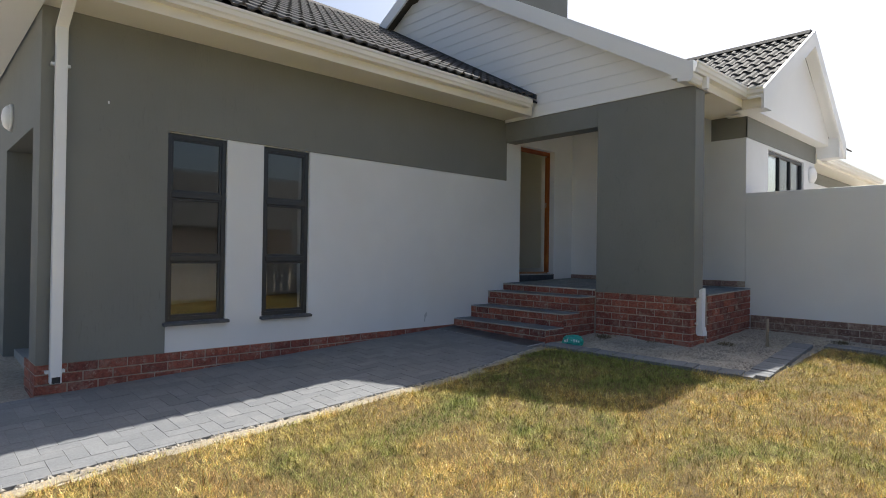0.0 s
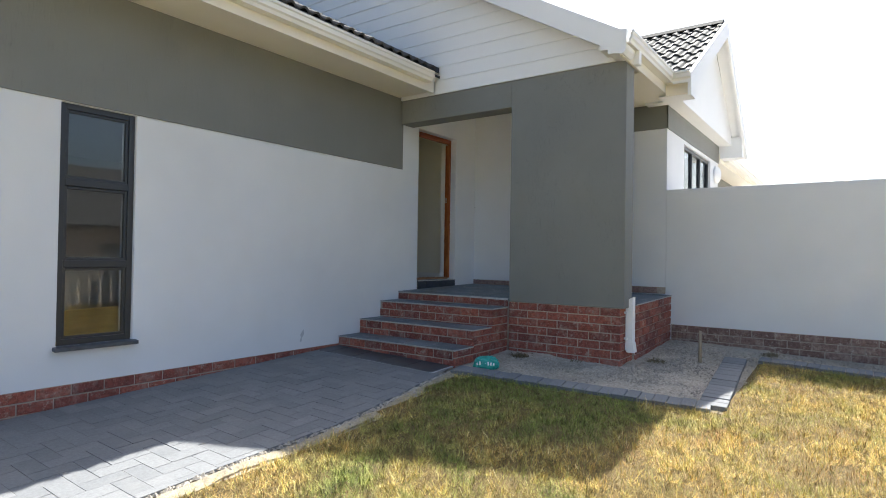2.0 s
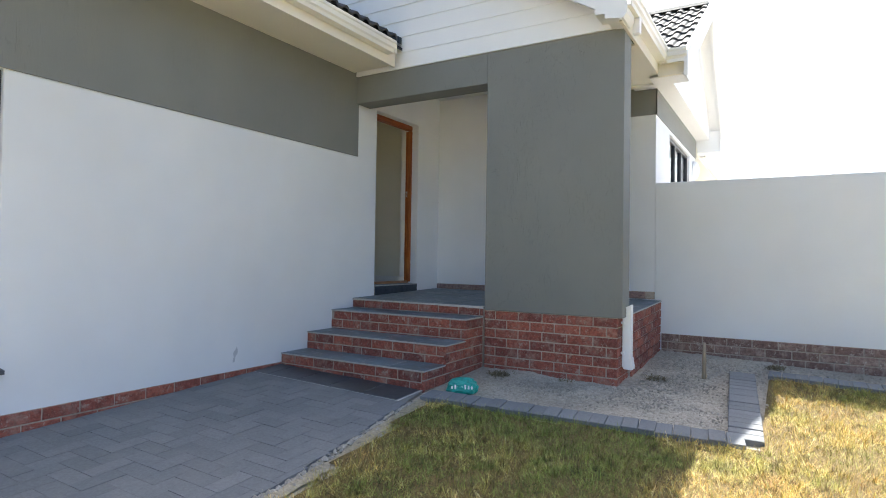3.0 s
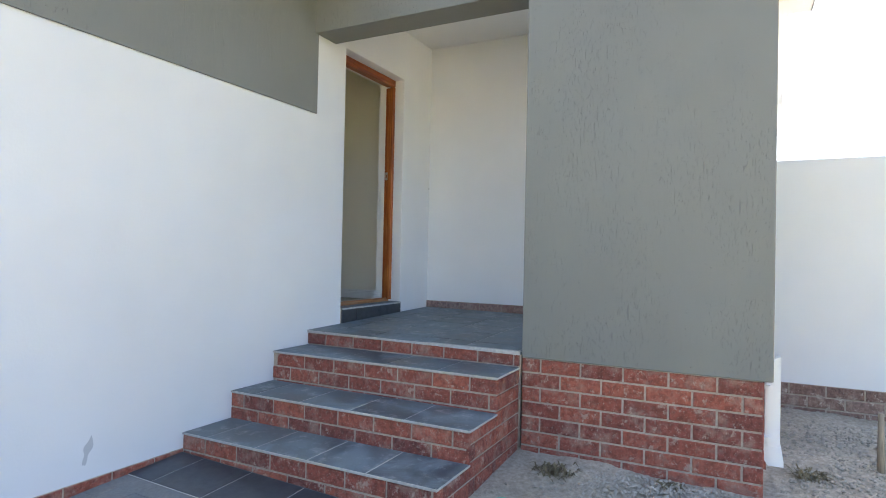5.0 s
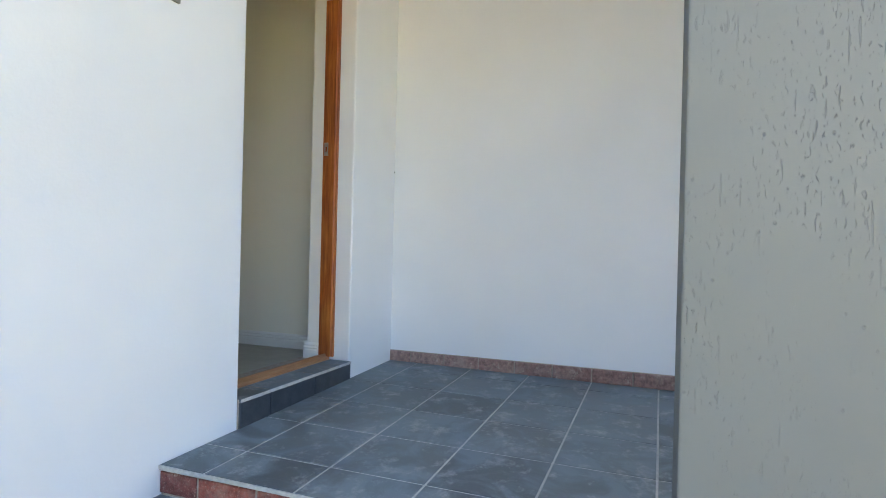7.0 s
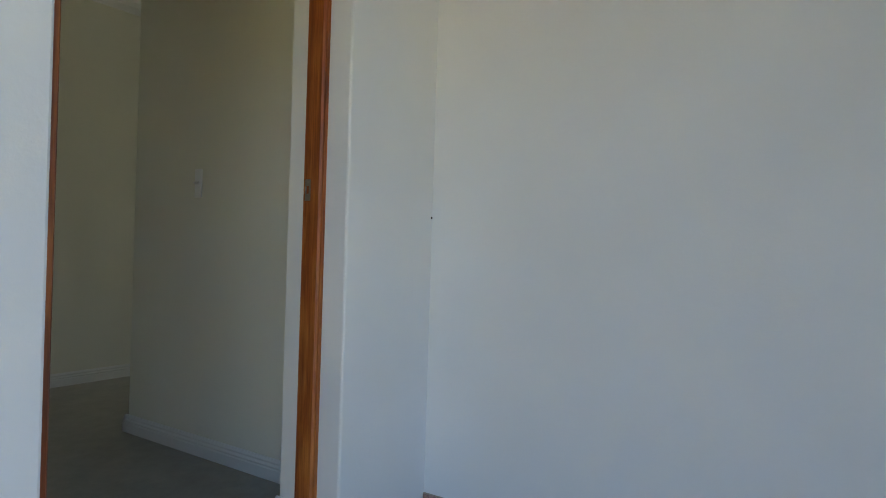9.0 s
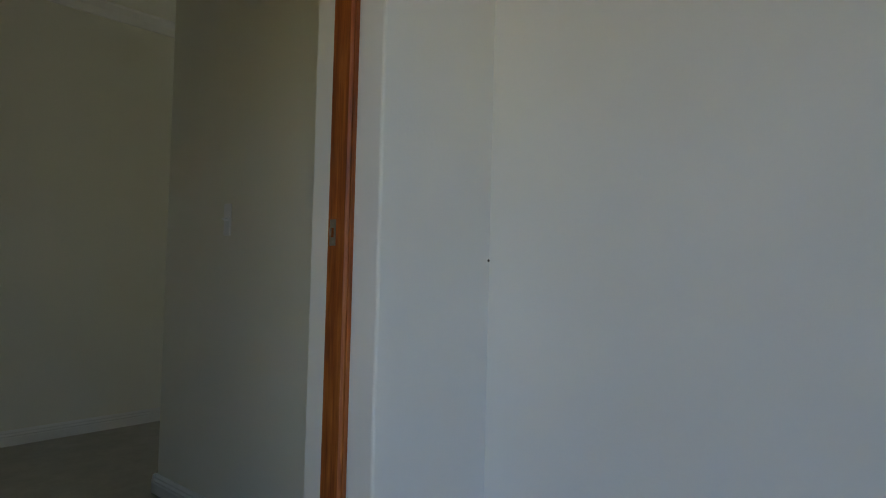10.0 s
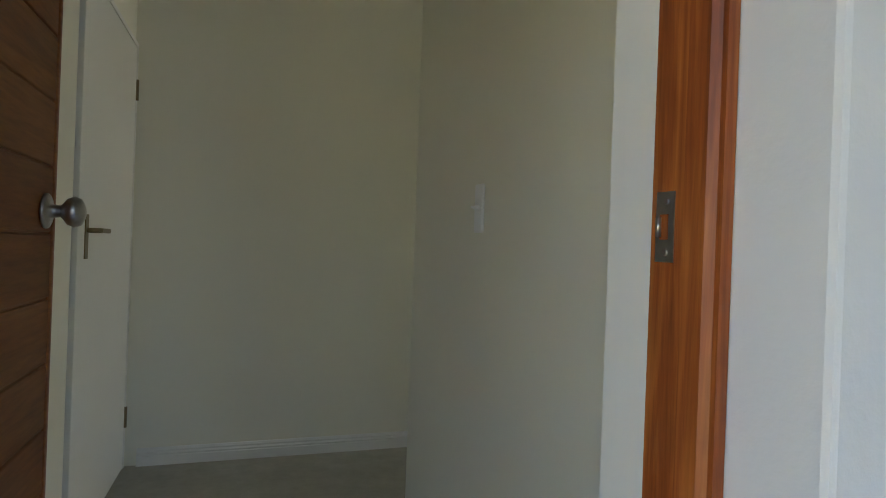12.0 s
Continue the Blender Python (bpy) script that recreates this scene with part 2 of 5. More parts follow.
def grass_mat(name, fac):
    m, nt, b = material(name, 0.75)
    v = coords(nt)
    patch = noise_tex(nt, v, 0.9, 6, 0.7, 0.8)
    near = nt.nodes.new("ShaderNodeVectorMath")
    near.operation = 'DISTANCE'
    near.inputs[1].default_value = (-1.6, -2.7, 0.0)
    nt.links.new(v, near.inputs[0])
    shade_green = ramp(nt, near.outputs["Value"], [(0.8, (0.13, 0.13, 0.13)), (1.0, (0, 0, 0))])      # greener grass by the steps, also painting the shade there into the lawn
    patch = maths(nt, 'ADD', patch, shade_green)
    green = ramp(nt, patch, [(0.49, (0, 0, 0)), (0.64, (1, 1, 1))])
    # noise paints shaded gaps and lit tufts into the blade colour
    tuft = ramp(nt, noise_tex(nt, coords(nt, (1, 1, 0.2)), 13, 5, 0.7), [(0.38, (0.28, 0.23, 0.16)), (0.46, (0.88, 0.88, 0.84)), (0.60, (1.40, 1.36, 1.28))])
    rust = ramp(nt, noise_tex(nt, v, 3.1, 5, 0.7), [(0.48, (0, 0, 0)), (0.64, (1, 1, 1))])
    r = fac(nt)
    dry = ramp(nt, r, [(0.0, (0.27, 0.165, 0.04)), (0.4, (0.68, 0.47, 0.12)), (0.8, (0.88, 0.67, 0.24)), (1.0, (0.95, 0.82, 0.47))])
    dry = mix(nt, dry, ramp(nt, r, [(0.0, (0.20, 0.10, 0.035)), (1.0, (0.70, 0.42, 0.17))]), maths(nt, 'MULTIPLY', rust, 0.8))
    live = ramp(nt, r, [(0.0, (0.07, 0.115, 0.018)), (1.0, (0.27, 0.33, 0.06))])
    some = ramp(nt, r, [(0.62, (0, 0, 0)), (0.64, (1, 1, 1)), (0.9, (1, 1, 1)), (0.92, (0, 0, 0))])
    c = mix(nt, dry, live, maths(nt, 'MAXIMUM', maths(nt, 'MULTIPLY', green, 0.9), maths(nt, 'MULTIPLY', some, 0.75)))
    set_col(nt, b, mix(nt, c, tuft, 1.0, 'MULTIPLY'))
    return m


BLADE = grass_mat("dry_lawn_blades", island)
# the dark end puts the shade between blades into the thatch colour
THATCH = speckled("lawn_thatch", (0.030, 0.022, 0.008), (0.30, 0.20, 0.06), 0.95, 75, 1.2, 0.9, 0.012)
FIELD = speckled("field_grass", (0.12, 0.14, 0.04), (0.26, 0.24, 0.09), 0.95, 3, 0.2, 0.4, 0.02)
WEED = speckled("dry_weed", (0.08, 0.068, 0.038), (0.27, 0.215, 0.12), 0.9, 45)
LEAF = speckled("foliage", (0.035, 0.06, 0.02), (0.08, 0.12, 0.035), 0.8, 20)


# ---- building helpers ----
def mesh_of(bm, name):
    me = bpy.data.meshes.new(name)
    bmesh.ops.recalc_face_normals(bm, faces=bm.faces)
    bm.to_mesh(me)
    bm.free()
    return me


def part(name, bm, mat, parent=None, label=""):
    me = mesh_of(bm, name)
    me.materials.append(mat)
    ob = new(name, me)
    ob.parent = parent
    if label:
        ob["label"] = label
    return ob


def thing(name, label, category, kind="", at=(0, 0, 0), group=""):
    ob = new(name)
    ob.empty_display_size = 0.1
    ob.location = at
    return tagged(ob, label, category, group, kind)


def box(bm, a, b, bevel=0.0):
    x0, y0, z0 = a
    x1, y1, z1 = b
    vs = [bm.verts.new(p) for p in ((x0, y0, z0), (x1, y0, z0), (x1, y1, z0), (x0, y1, z0),
                                    (x0, y0, z1), (x1, y0, z1), (x1, y1, z1), (x0, y1, z1))]
    fs = [bm.faces.new([vs[i] for i in q]) for q in ((0, 3, 2, 1), (4, 5, 6, 7), (0, 1, 5, 4), (1, 2, 6, 5), (2, 3, 7, 6), (3, 0, 4, 7))]
    if bevel:
        es = {e for f in fs for e in f.edges}
        bmesh.ops.bevel(bm, geom=list(es), offset=bevel, segments=1, affect='EDGES', profile=0.5)
    return bm


def boxes(*items, bevel=0.0):
    bm = bmesh.new()
    for a, b in items:
        box(bm, a, b)
    if bevel:
        bmesh.ops.bevel(bm, geom=list(bm.edges), offset=bevel, segments=2, affect='EDGES', profile=0.5)
    return bm


def extrude_poly(pts, axis, lo, hi):
    """A prism: the polygon pts lies across the axis (0, 1 or 2), from lo to hi along it."""
    bm = bmesh.new()
    rings = []
    for w in (lo, hi):
        ring = []
        for u, v in pts:
            p = [u, v]
            p.insert(axis, w)
            ring.append(bm.verts.new(p))
        rings.append(ring)
    bm.faces.new(rings[0])
    bm.faces.new(rings[1])
    n = len(pts)
    for i in range(n):
        bm.faces.new((rings[0][i], rings[0][(i + 1) % n], rings[1][(i + 1) % n], rings[1][i]))
    return bm


def slab(axis, lo, hi, us, vs, holes):
    """A wall with openings through it. us, vs: cuts along the two other axes; holes: (u0, u1, v0, v1)."""
    us = sorted({*us, *[h[0] for h in holes], *[h[1] for h in holes]})
    vs = sorted({*vs, *[h[2] for h in holes], *[h[3] for h in holes]})
    bm = bmesh.new()
    cache = {}

    def vert(w, u, v):
        if (w, u, v) not in cache:
            p = [u, v]
            p.insert(axis, w)
            cache[w, u, v] = bm.verts.new(p)
        return cache[w, u, v]

    def solid(i, j):
        if not (0 <= i < len(us) - 1 and 0 <= j < len(vs) - 1):
            return False
        mu, mv = (us[i] + us[i + 1]) / 2, (vs[j] + vs[j + 1]) / 2
        return not any(h[0] < mu < h[1] and h[2] < mv < h[3] for h in holes)

    for i in range(len(us) - 1):
        for j in range(len(vs) - 1):
            if not solid(i, j):
                continue
            u0, u1, v0, v1 = us[i], us[i + 1], vs[j], vs[j + 1]
            for w in (lo, hi):
                bm.faces.new([vert(w, *p) for p in ((u0, v0), (u1, v0), (u1, v1), (u0, v1))])
            for di, dj, p, q in ((-1, 0, (u0, v0), (u0, v1)), (1, 0, (u1, v0), (u1, v1)), (0, -1, (u0, v0), (u1, v0)), (0, 1, (u0, v1), (u1, v1))):
                if not solid(i + di, j + dj):
                    bm.faces.new((vert(lo, *p), vert(lo, *q), vert(hi, *q), vert(hi, *p)))
    return bm


def soften(ob, width=0.006, segs=2):
    m = ob.modifiers.new("worn edge", 'BEVEL')
    m.width, m.segments, m.limit_method = width, segs, 'ANGLE'
    m.harden_normals = False
    return ob


def cylinder(bm, a, b, r0, r1=None, n=16, cap=True):
    a, b = Vector(a), Vector(b)
    r1 = r0 if r1 is None else r1
    q = (b - a).to_track_quat('Z', 'Y')
    rings = []
    for c, r in ((a, r0), (b, r1)):
        rings.append([bm.verts.new(c + q @ Vector((r * math.cos(2 * math.pi * k / n), r * math.sin(2 * math.pi * k / n), 0))) for k in range(n)])
    for k in range(n):
        f = bm.faces.new((rings[0][k], rings[0][(k + 1) % n], rings[1][(k + 1) % n], rings[1][k]))
        f.smooth = True
    if cap:
        bm.faces.new(rings[0])
        bm.faces.new(rings[1])
    return bm


def lathe(bm, a, b, profile, n=24):
    """A turned shape about the line from a to b; profile: (share of the way, radius)."""
    a, b = Vector(a), Vector(b)
    q = (b - a).to_track_quat('Z', 'Y')
    rings = []
    for s, r in profile:
        c = a.lerp(b, s)
        rings.append([bm.verts.new(c + q @ Vector((r * math.cos(2 * math.pi * k / n), r * math.sin(2 * math.pi * k / n), 0))) for k in range(n)])
    for r0, r1 in zip(rings, rings[1:]):
        for k in range(n):
            bm.faces.new((r0[k], r0[(k + 1) % n], r1[(k + 1) % n], r1[k])).smooth = True
    bm.faces.new(rings[0])
    bm.faces.new(rings[-1])
    return bm


def ground_z(x, y):
    """The plot falls gently towards the street and the drive."""
    return 0.15 + 0.05 * min(max(x, -14), 5) + 0.03 * min(max(y, -14), 3)


def structure(name, bm, mat, label, category="wall", parent=None):
    return tagged(part(name, bm, mat, parent), label, category, kind="structure")


# ---- the plan ----
WALL_X0, CORNER_X = -5.86, 1.777        # front wall, from the garage corner to the porch corner
DOOR_X0, DOOR_X1 = 0.382, 1.261
PORCH_Z, HALL_Z = 0.715, 0.80
PIL_Y0, PIL_Y1 = -1.61, -2.905          # the pier beside the porch opening
STEPS = [(-1.04, 0.225), (-0.70, 0.39), (-0.35, 0.585), (-0.005, 0.680)]
TILE = 0.345

# ---- ground ----
def ground_sheet():
    xs = [-400, -120, -50, -25] + [-16 + 0.4 * i for i in range(56)] + [8, 14, 30, 60, 120, 400]
    ys = [-400, -120, -60, -40, -28, -20] + [-14 + 0.4 * i for i in range(46)] + [6, 12, 30, 60, 120, 400]
    bm = bmesh.new()
    grid = [[bm.verts.new((x, y, ground_z(x, y) + (0.012 * noise.noise(Vector((x * 1.7, y * 1.7, 0))) if abs(x) < 15 and abs(y) < 15 else 0)
                           - (0.05 if y > 0.1 and -5.8 < x < 7 else 0))) for y in ys] for x in xs]
    for i in range(len(xs) - 1):
        for j in range(len(ys) - 1):
            bm.faces.new((grid[i][j], grid[i + 1][j], grid[i + 1][j + 1], grid[i][j + 1]))
    return bm


structure("ground", ground_sheet(), SOIL, "bare sandy soil plot falling gently to the street", "ground")

# ---- front wall with two windows and the entrance ----
WIN_Z0, WIN_Z1 = 0.425, 2.24
WINDOWS = [(-4.86, -4.28), (-3.885, -3.335)]
front = structure("wall_front", slab(1, 0.0, 0.25, [WALL_X0, CORNER_X + 0.12], [-0.5, 3.5],
                  [(a, b, WIN_Z0, WIN_Z1) for a, b in WINDOWS] + [(DOOR_X0, DOOR_X1, PORCH_Z - 0.1, 2.84)]),
                  WHITE, "smooth white painted plaster front wall with two tall windows")
soften(front, 0.008)
band = structure("wall_front_grey_band", slab(1, -0.012, -0.0005, [WALL_X0 - 0.012, 0.034], [0.135, 3.2],
                 [(-4.86, 0.034, 0.135, 2.245)]), GREY, "grey textured plaster band over the front wall")
soften(band, 0.004)


def window(x0, x1, label):
    w = thing("window", label, "window", at=(x0, 0.03, WIN_Z0))
    o = Vector((x0, 0.03, WIN_Z0))
    W, H, D, T = x1 - x0, WIN_Z1 - WIN_Z0, 0.055, 0.045
    part("frame", boxes(((0, 0, 0), (T, D, H)), ((W - T, 0, 0), (W, D, H)), ((T, 0, 0), (W - T, D, T)), ((T, 0, H - T), (W - T, D, H)), bevel=0.004), FRAME_DARK, w)
    for z in (1.65 - WIN_Z0, 1.035 - WIN_Z0):
        part("transom", boxes(((T, -0.004, z - 0.028), (W - T, D, z + 0.028)), bevel=0.005), FRAME_DARK, w)
    cuts = [T, 1.035 - WIN_Z0, 1.65 - WIN_Z0, H - T]
    for k, (a, b) in enumerate(zip(cuts, cuts[1:])):
        a, b = a + (0.028 if k else 0), b - (0.028 if k < 2 else 0)
        s = 0.022
        sash = part("sash", boxes(((T, 0.012, a), (T + s, D - 0.01, b)), ((W - T - s, 0.012, a), (W - T, D - 0.01, b)),
                    ((T + s, 0.012, a), (W - T - s, D - 0.01, a + s)), ((T + s, 0.012, b - s), (W - T - s, D - 0.01, b)), bevel=0.003), FRAME_DARK, w)
        p = part("pane", boxes(((T + s, 0.026, a + s), (W - T - s, 0.032, b - s))), GLASS, sash, "dark reflecting glass")
        p.visible_shadow = False
    part("sill", extrude_poly([(-0.085, -0.034), (0.06, -0.02), (0.06, 0.010), (-0.085, -0.008)], 0, -0.025, W + 0.025), SILL, w, "dark slate sill")
    return w


for k, (a, b) in enumerate(WINDOWS):
    window(a, b, "tall narrow three-pane window in charcoal aluminium frame beside the " + ("grey wall" if k == 0 else "white wall"))

# ---- garage end ----
GABLE_Y, RIDGE_Z, EAVE_Z = 3.2, 5.45, 3.36      # ridge of the garage roof
PITCH = (RIDGE_Z - EAVE_Z) / (GABLE_Y + 0.62)
structure("wall_garage", slab(0, WALL_X0, WALL_X0 + 0.25, [0.25, 6.4], [-0.7, 3.3], [(0.33, 2.2, -0.7, 2.19)]), GREY, "grey textured plaster garage wall with a doorless opening")
structure("wall_garage_corner", boxes(((WALL_X0 - 0.012, -0.0125, 0.14), (WALL_X0, 0.33, 3.2))), GREY, "grey textured plaster at the garage corner")
structure("wall_garage_back", boxes(((WALL_X0, 6.15, -0.7), (-0.1, 6.4, 3.3))), WHITE, "plain white back wall of the garage")
structure("wall_garage_side", boxes(((-0.1, 0.25, -0.5), (0.1, 6.4, 3.3))), WHITE, "plain white inner wall of the garage")
structure("floor_garage", boxes(((WALL_X0 + 0.1, 0.25, -0.4), (-0.1, 6.15, -0.02))), CONCRETE, "grey concrete garage floor", "floor")
structure("ceiling_garage", boxes(((WALL_X0 + 0.1, 0.2, 2.75), (-0.1, 6.2, 2.8))), WHITE, "plain white garage ceiling", "ceiling")
gable_bm = extrude_poly([(0, 3.17), (6.4, 3.17), (GABLE_Y, RIDGE_Z - 0.1)], 0, WALL_X0 - 0.02, WALL_X0 + 0.2)
structure("wall_garage_gable", gable_bm, BOARD, "white boarded gable over the garage door")
structure("soffit_garage_gable", boxes(((-6.25, -0.55, 3.12), (WALL_X0 - 0.02, 6.9, 3.16))), BOARD, "white soffit under the garage gable", "soffit")


def bargeboard(name, x0, x1, y0, y1, top0, top1, depth, mat, label):
    bm = extrude_poly([(y0, top0 - depth), (y1, top1 - depth), (y1, top1), (y0, top0)], 0, x0, x1)
    return structure(name, bm, mat, label, "bargeboard")


bargeboard("bargeboard_garage", -6.25, -6.21, -0.62, GABLE_Y, EAVE_Z + 0.03, RIDGE_Z + 0.05, 0.24, BOARD, "white bargeboard on the garage gable")

lamp = thing("wall_lamp", "round white bulkhead lamp on the grey garage wall", "lamp", at=(WALL_X0, 1.85, 2.5))
bm = bmesh.new()
lathe(bm, (0, 0, 0), (-0.09, 0, 0), [(0, 0.13), (0.35, 0.13), (0.6, 0.12), (0.85, 0.09), (1, 0.03)])
part("globe", bm, PVC, lamp)
bm = bmesh.new()
lathe(bm, (0.0, 0, 0), (-0.03, 0, 0), [(0, 0.145), (1, 0.14)])
part("base", bm, PVC, lamp)


# ---- gutters, fascias, soffits ----
def gutter_profile():
    """Square ogee gutter: back on the fascia, stepped front with a rolled lip."""
    return [(0.0, 0.0), (-0.085, 0.0), (-0.092, 0.03), (-0.107, 0.045), (-0.107, 0.085), (-0.118, 0.095), (-0.118, 0.118), (-0.098, 0.118),
            (-0.098, 0.10), (-0.09, 0.09), (-0.09, 0.055), (-0.076, 0.04), (-0.076, 0.01), (-0.006, 0.01), (-0.006, 0.115), (0.0, 0.115)]


g = thing("gutter_front", "cream ogee gutter along the front eave", "gutter", "structure", at=(0, -0.56, 3.215))
part("trough", extrude_poly(gutter_profile(), 0, -6.25, -0.2), ALU_LIGHT, g)
part("stop_end", boxes(((-0.205, -0.118, 0.0), (-0.196, 0.0, 0.112))), ALU_LIGHT, g)
structure("fascia_front", boxes(((-6.25, -0.56, 3.125), (-0.06, -0.535, 3.35))), CREAM, "cream fascia board along the front eave", "fascia")
structure("soffit_front", boxes(((-6.21, -0.535, 3.15), (-0.06, 0.0, 3.17))), CREAM, "cream soffit under the front eave", "soffit")

dp = thing("downpipe", "white square downpipe at the garage corner of the wall", "downpipe", at=(-5.74, -0.012, 0))
part("pipe", boxes(((-0.042, -0.09, ground_z(-5.7, 0) + 0.12), (0.042, -0.015, 2.98)), bevel=0.006), PVC, dp)
part("offset", extrude_poly([(-0.09, 2.97), (-0.015, 2.97), (-0.56, 3.24), (-0.64, 3.24)], 0, -0.042, 0.042), PVC, dp)
# the pipe is solid; a black plate stands for its shaded mouth
part("outlet", boxes(((-0.03, -0.094, ground_z(-5.7, 0) + 0.125), (0.03, -0.0905, ground_z(-5.7, 0) + 0.175))), VOID_SHADE, dp, "dark plate painted as the shaded open end")
for z in (2.66, 0.08):
    for s in (-0.07, 0.0425):
        part("bracket", boxes(((s, -0.05, z - 0.012), (s + 0.0275, 0.0, z + 0.012))), PVC, dp)

# ---- porch: pier, beam, walls, ceiling ----
pier = structure("pillar_porch", extrude_poly([(0.0, PIL_Y1), (0.24, PIL_Y1), (0.24, -2.70), (0.40, -2.70), (0.40, PIL_Y0), (0.0, PIL_Y0)], 2, 0.646, 3.125), GREY, "grey textured plaster pier beside the porch steps", "pillar")
soften(pier, 0.006)
beam = structure("beam_porch", boxes(((0.0, PIL_Y0, 2.822), (0.24, -0.0005, 3.125))), GREY, "grey plaster beam over the porch opening", "beam")
soften(beam, 0.005)
structure("wall_porch_over_beam", boxes(((0.03, -2.69, 3.126), (0.239, -0.0005, 3.42))), WHITE, "white plaster over the porch beam")
back = structure("wall_porch_back", boxes(((CORNER_X, -2.83, 0.15), (CORNER_X + 0.25, 0.25, 3.5))), WHITE, "plain white plaster wall at the back of the porch")
structure("wall_porch_band", boxes(((CORNER_X - 0.012, -2.842, 2.78), (CORNER_X, -2.36, 3.09))), GREY, "grey plaster band at the wall head")
structure("ceiling_porch", boxes(((0.239, -2.75, 3.285), (CORNER_X, 0.0, 3.33))), WHITE, "plain white porch ceiling", "ceiling")
cove = [(0, 0), (0.012, 0), (0.03, 0.04), (0.07, 0.065), (0.075, 0.08), (0, 0.08)]

# boarded gable over the porch
RAKE_FOOT, RAKE_PEAK, RAKE_SLOPE = (-2.93, 3.33), 1.75, 0.58
peak_z = RAKE_FOOT[1] + RAKE_SLOPE * (RAKE_PEAK - RAKE_FOOT[0])
gw = thing("wall_gable", "white horizontal lap boards on the porch gable", "wall", "structure", at=(0, 0, 0))
part("backing", extrude_poly([(-2.9, 3.13), (6.4, 3.13), (RAKE_PEAK, peak_z - 0.2)], 0, 0.004, 0.2), BOARD, gw)
k, z = 0, 3.118
while z < peak_z - 0.45:
    h = 0.166
    y0, y1 = max(-2.9, -2.9 + (z - 3.2) / RAKE_SLOPE), min(RAKE_PEAK + (peak_z - 0.15 - z) / RAKE_SLOPE, 6.0)
    d = 0 if k == 0 else h / RAKE_SLOPE
    bm = bmesh.new()
    x_lo, x_hi = -0.022, -0.012
    pts = [(0.0, y0, z), (x_lo, y0, z), (x_hi, y0 + d * 0.9, z + h + 0.006), (0.0, y0 + d * 0.9, z + h + 0.006)]
    a = [bm.verts.new(p) for p in pts]
    b = [bm.verts.new((p[0], y1 - (0 if i < 2 else d), p[2])) for i, p in enumerate(pts)]
    bm.faces.new(a)
    bm.faces.new(b)
    for i in range(4):
        bm.faces.new((a[i], a[(i + 1) % 4], b[(i + 1) % 4], b[i]))
    part("board", bm, BOARD, gw)
    z += h
    k += 1


def rake(name, y_foot, z_foot, y_top, z_top, label):
    return bargeboard(name, -0.25, -0.215, y_foot, y_top, z_foot, z_top, 0.235, BOARD, label)


rake("bargeboard_porch", -2.93, 3.33, RAKE_PEAK, peak_z, "white bargeboard on the porch gable")
rake("bargeboard_porch_inner", RAKE_PEAK + 3.6, peak_z - 3.6 * RAKE_SLOPE, RAKE_PEAK, peak_z, "white bargeboard on the far rake of the porch gable")
structure("bargeboard_foot", extrude_poly([(-2.98, 3.33), (-2.93, 3.335), (-2.72, 3.22), (-2.72, 3.165), (-2.80, 3.16), (-2.80, 3.12), (-2.95, 3.10), (-2.98, 3.14)], 0, -0.252, -0.0), BOARD,
          "white boxed foot of the porch bargeboard", "bargeboard")
structure("rake_soffit", extrude_poly([(-2.9, 3.24), (RAKE_PEAK, peak_z - 0.08), (RAKE_PEAK, peak_z - 0.05), (-2.9, 3.27)], 0, -0.215, 0.0), BOARD, "white soffit under the porch rake", "soffit")


# ---- roofs with interlocking tiles ----
def roof_tile_mesh():
    """One double-roll tile, 0.30 wide with 0.32 showing; local x across, y up the slope, z out of it."""
    prof = [(0.0, 0.0), (0.05, 0.0), (0.07, 0.022), (0.10, 0.032), (0.13, 0.022), (0.15, 0.0), (0.20, 0.0), (0.22, 0.022), (0.25, 0.032), (0.28, 0.022), (0.302, 0.0)]
    bm = bmesh.new()
    lo = [bm.verts.new((x, 0.0, z + 0.028)) for x, z in prof]
    hi = [bm.verts.new((x, 0.37, z + 0.004)) for x, z in prof]
    un = [bm.verts.new((x, 0.0, z + 0.006)) for x, z in prof]
    for i in range(len(prof) - 1):
        bm.faces.new((lo[i], lo[i + 1], hi[i + 1], hi[i]))
        bm.faces.new((un[i], un[i + 1], lo[i + 1], lo[i]))
    return mesh_of(bm, "roof_tile")


TILE_MESH = roof_tile_mesh()
TILE_MESH.materials.append(ROOF_TILE)


def lay_tiles(parent, origin, across, up, cols, rows, keep=None):
    across, up = Vector(across).normalized(), Vector(up).normalized()
    out = across.cross(up)
    rot = Matrix((across, up, out)).transposed().to_4x4()
    for r in range(rows):
        for c in range(cols):
            p = Vector(origin) + across * (0.30 * c) + up * (0.32 * r)
            if keep and not keep(p + across * 0.15 + up * 0.16):
                continue
            ob = new("roof_tile", TILE_MESH)
            ob.parent = parent
            ob.matrix_local = Matrix.Translation(p - parent.location + out * random.uniform(0, 0.003)) @ rot


roof_g = thing("roof_garage", "charcoal double-roll concrete roof tiles over the garage", "roof", "structure", at=(-0.06, -0.62, EAVE_Z))
dy, dz = GABLE_Y + 0.62, RIDGE_Z - EAVE_Z
# deck coloured near-black for the shade under the tiles
part("deck", extrude_poly([(0, -0.03), (dy, dz - 0.03), (2 * dy, -0.03), (2 * dy, -0.06), (dy, dz - 0.06), (0, -0.06)], 0, -6.19, 0.06), VOID_SHADE, roof_g)
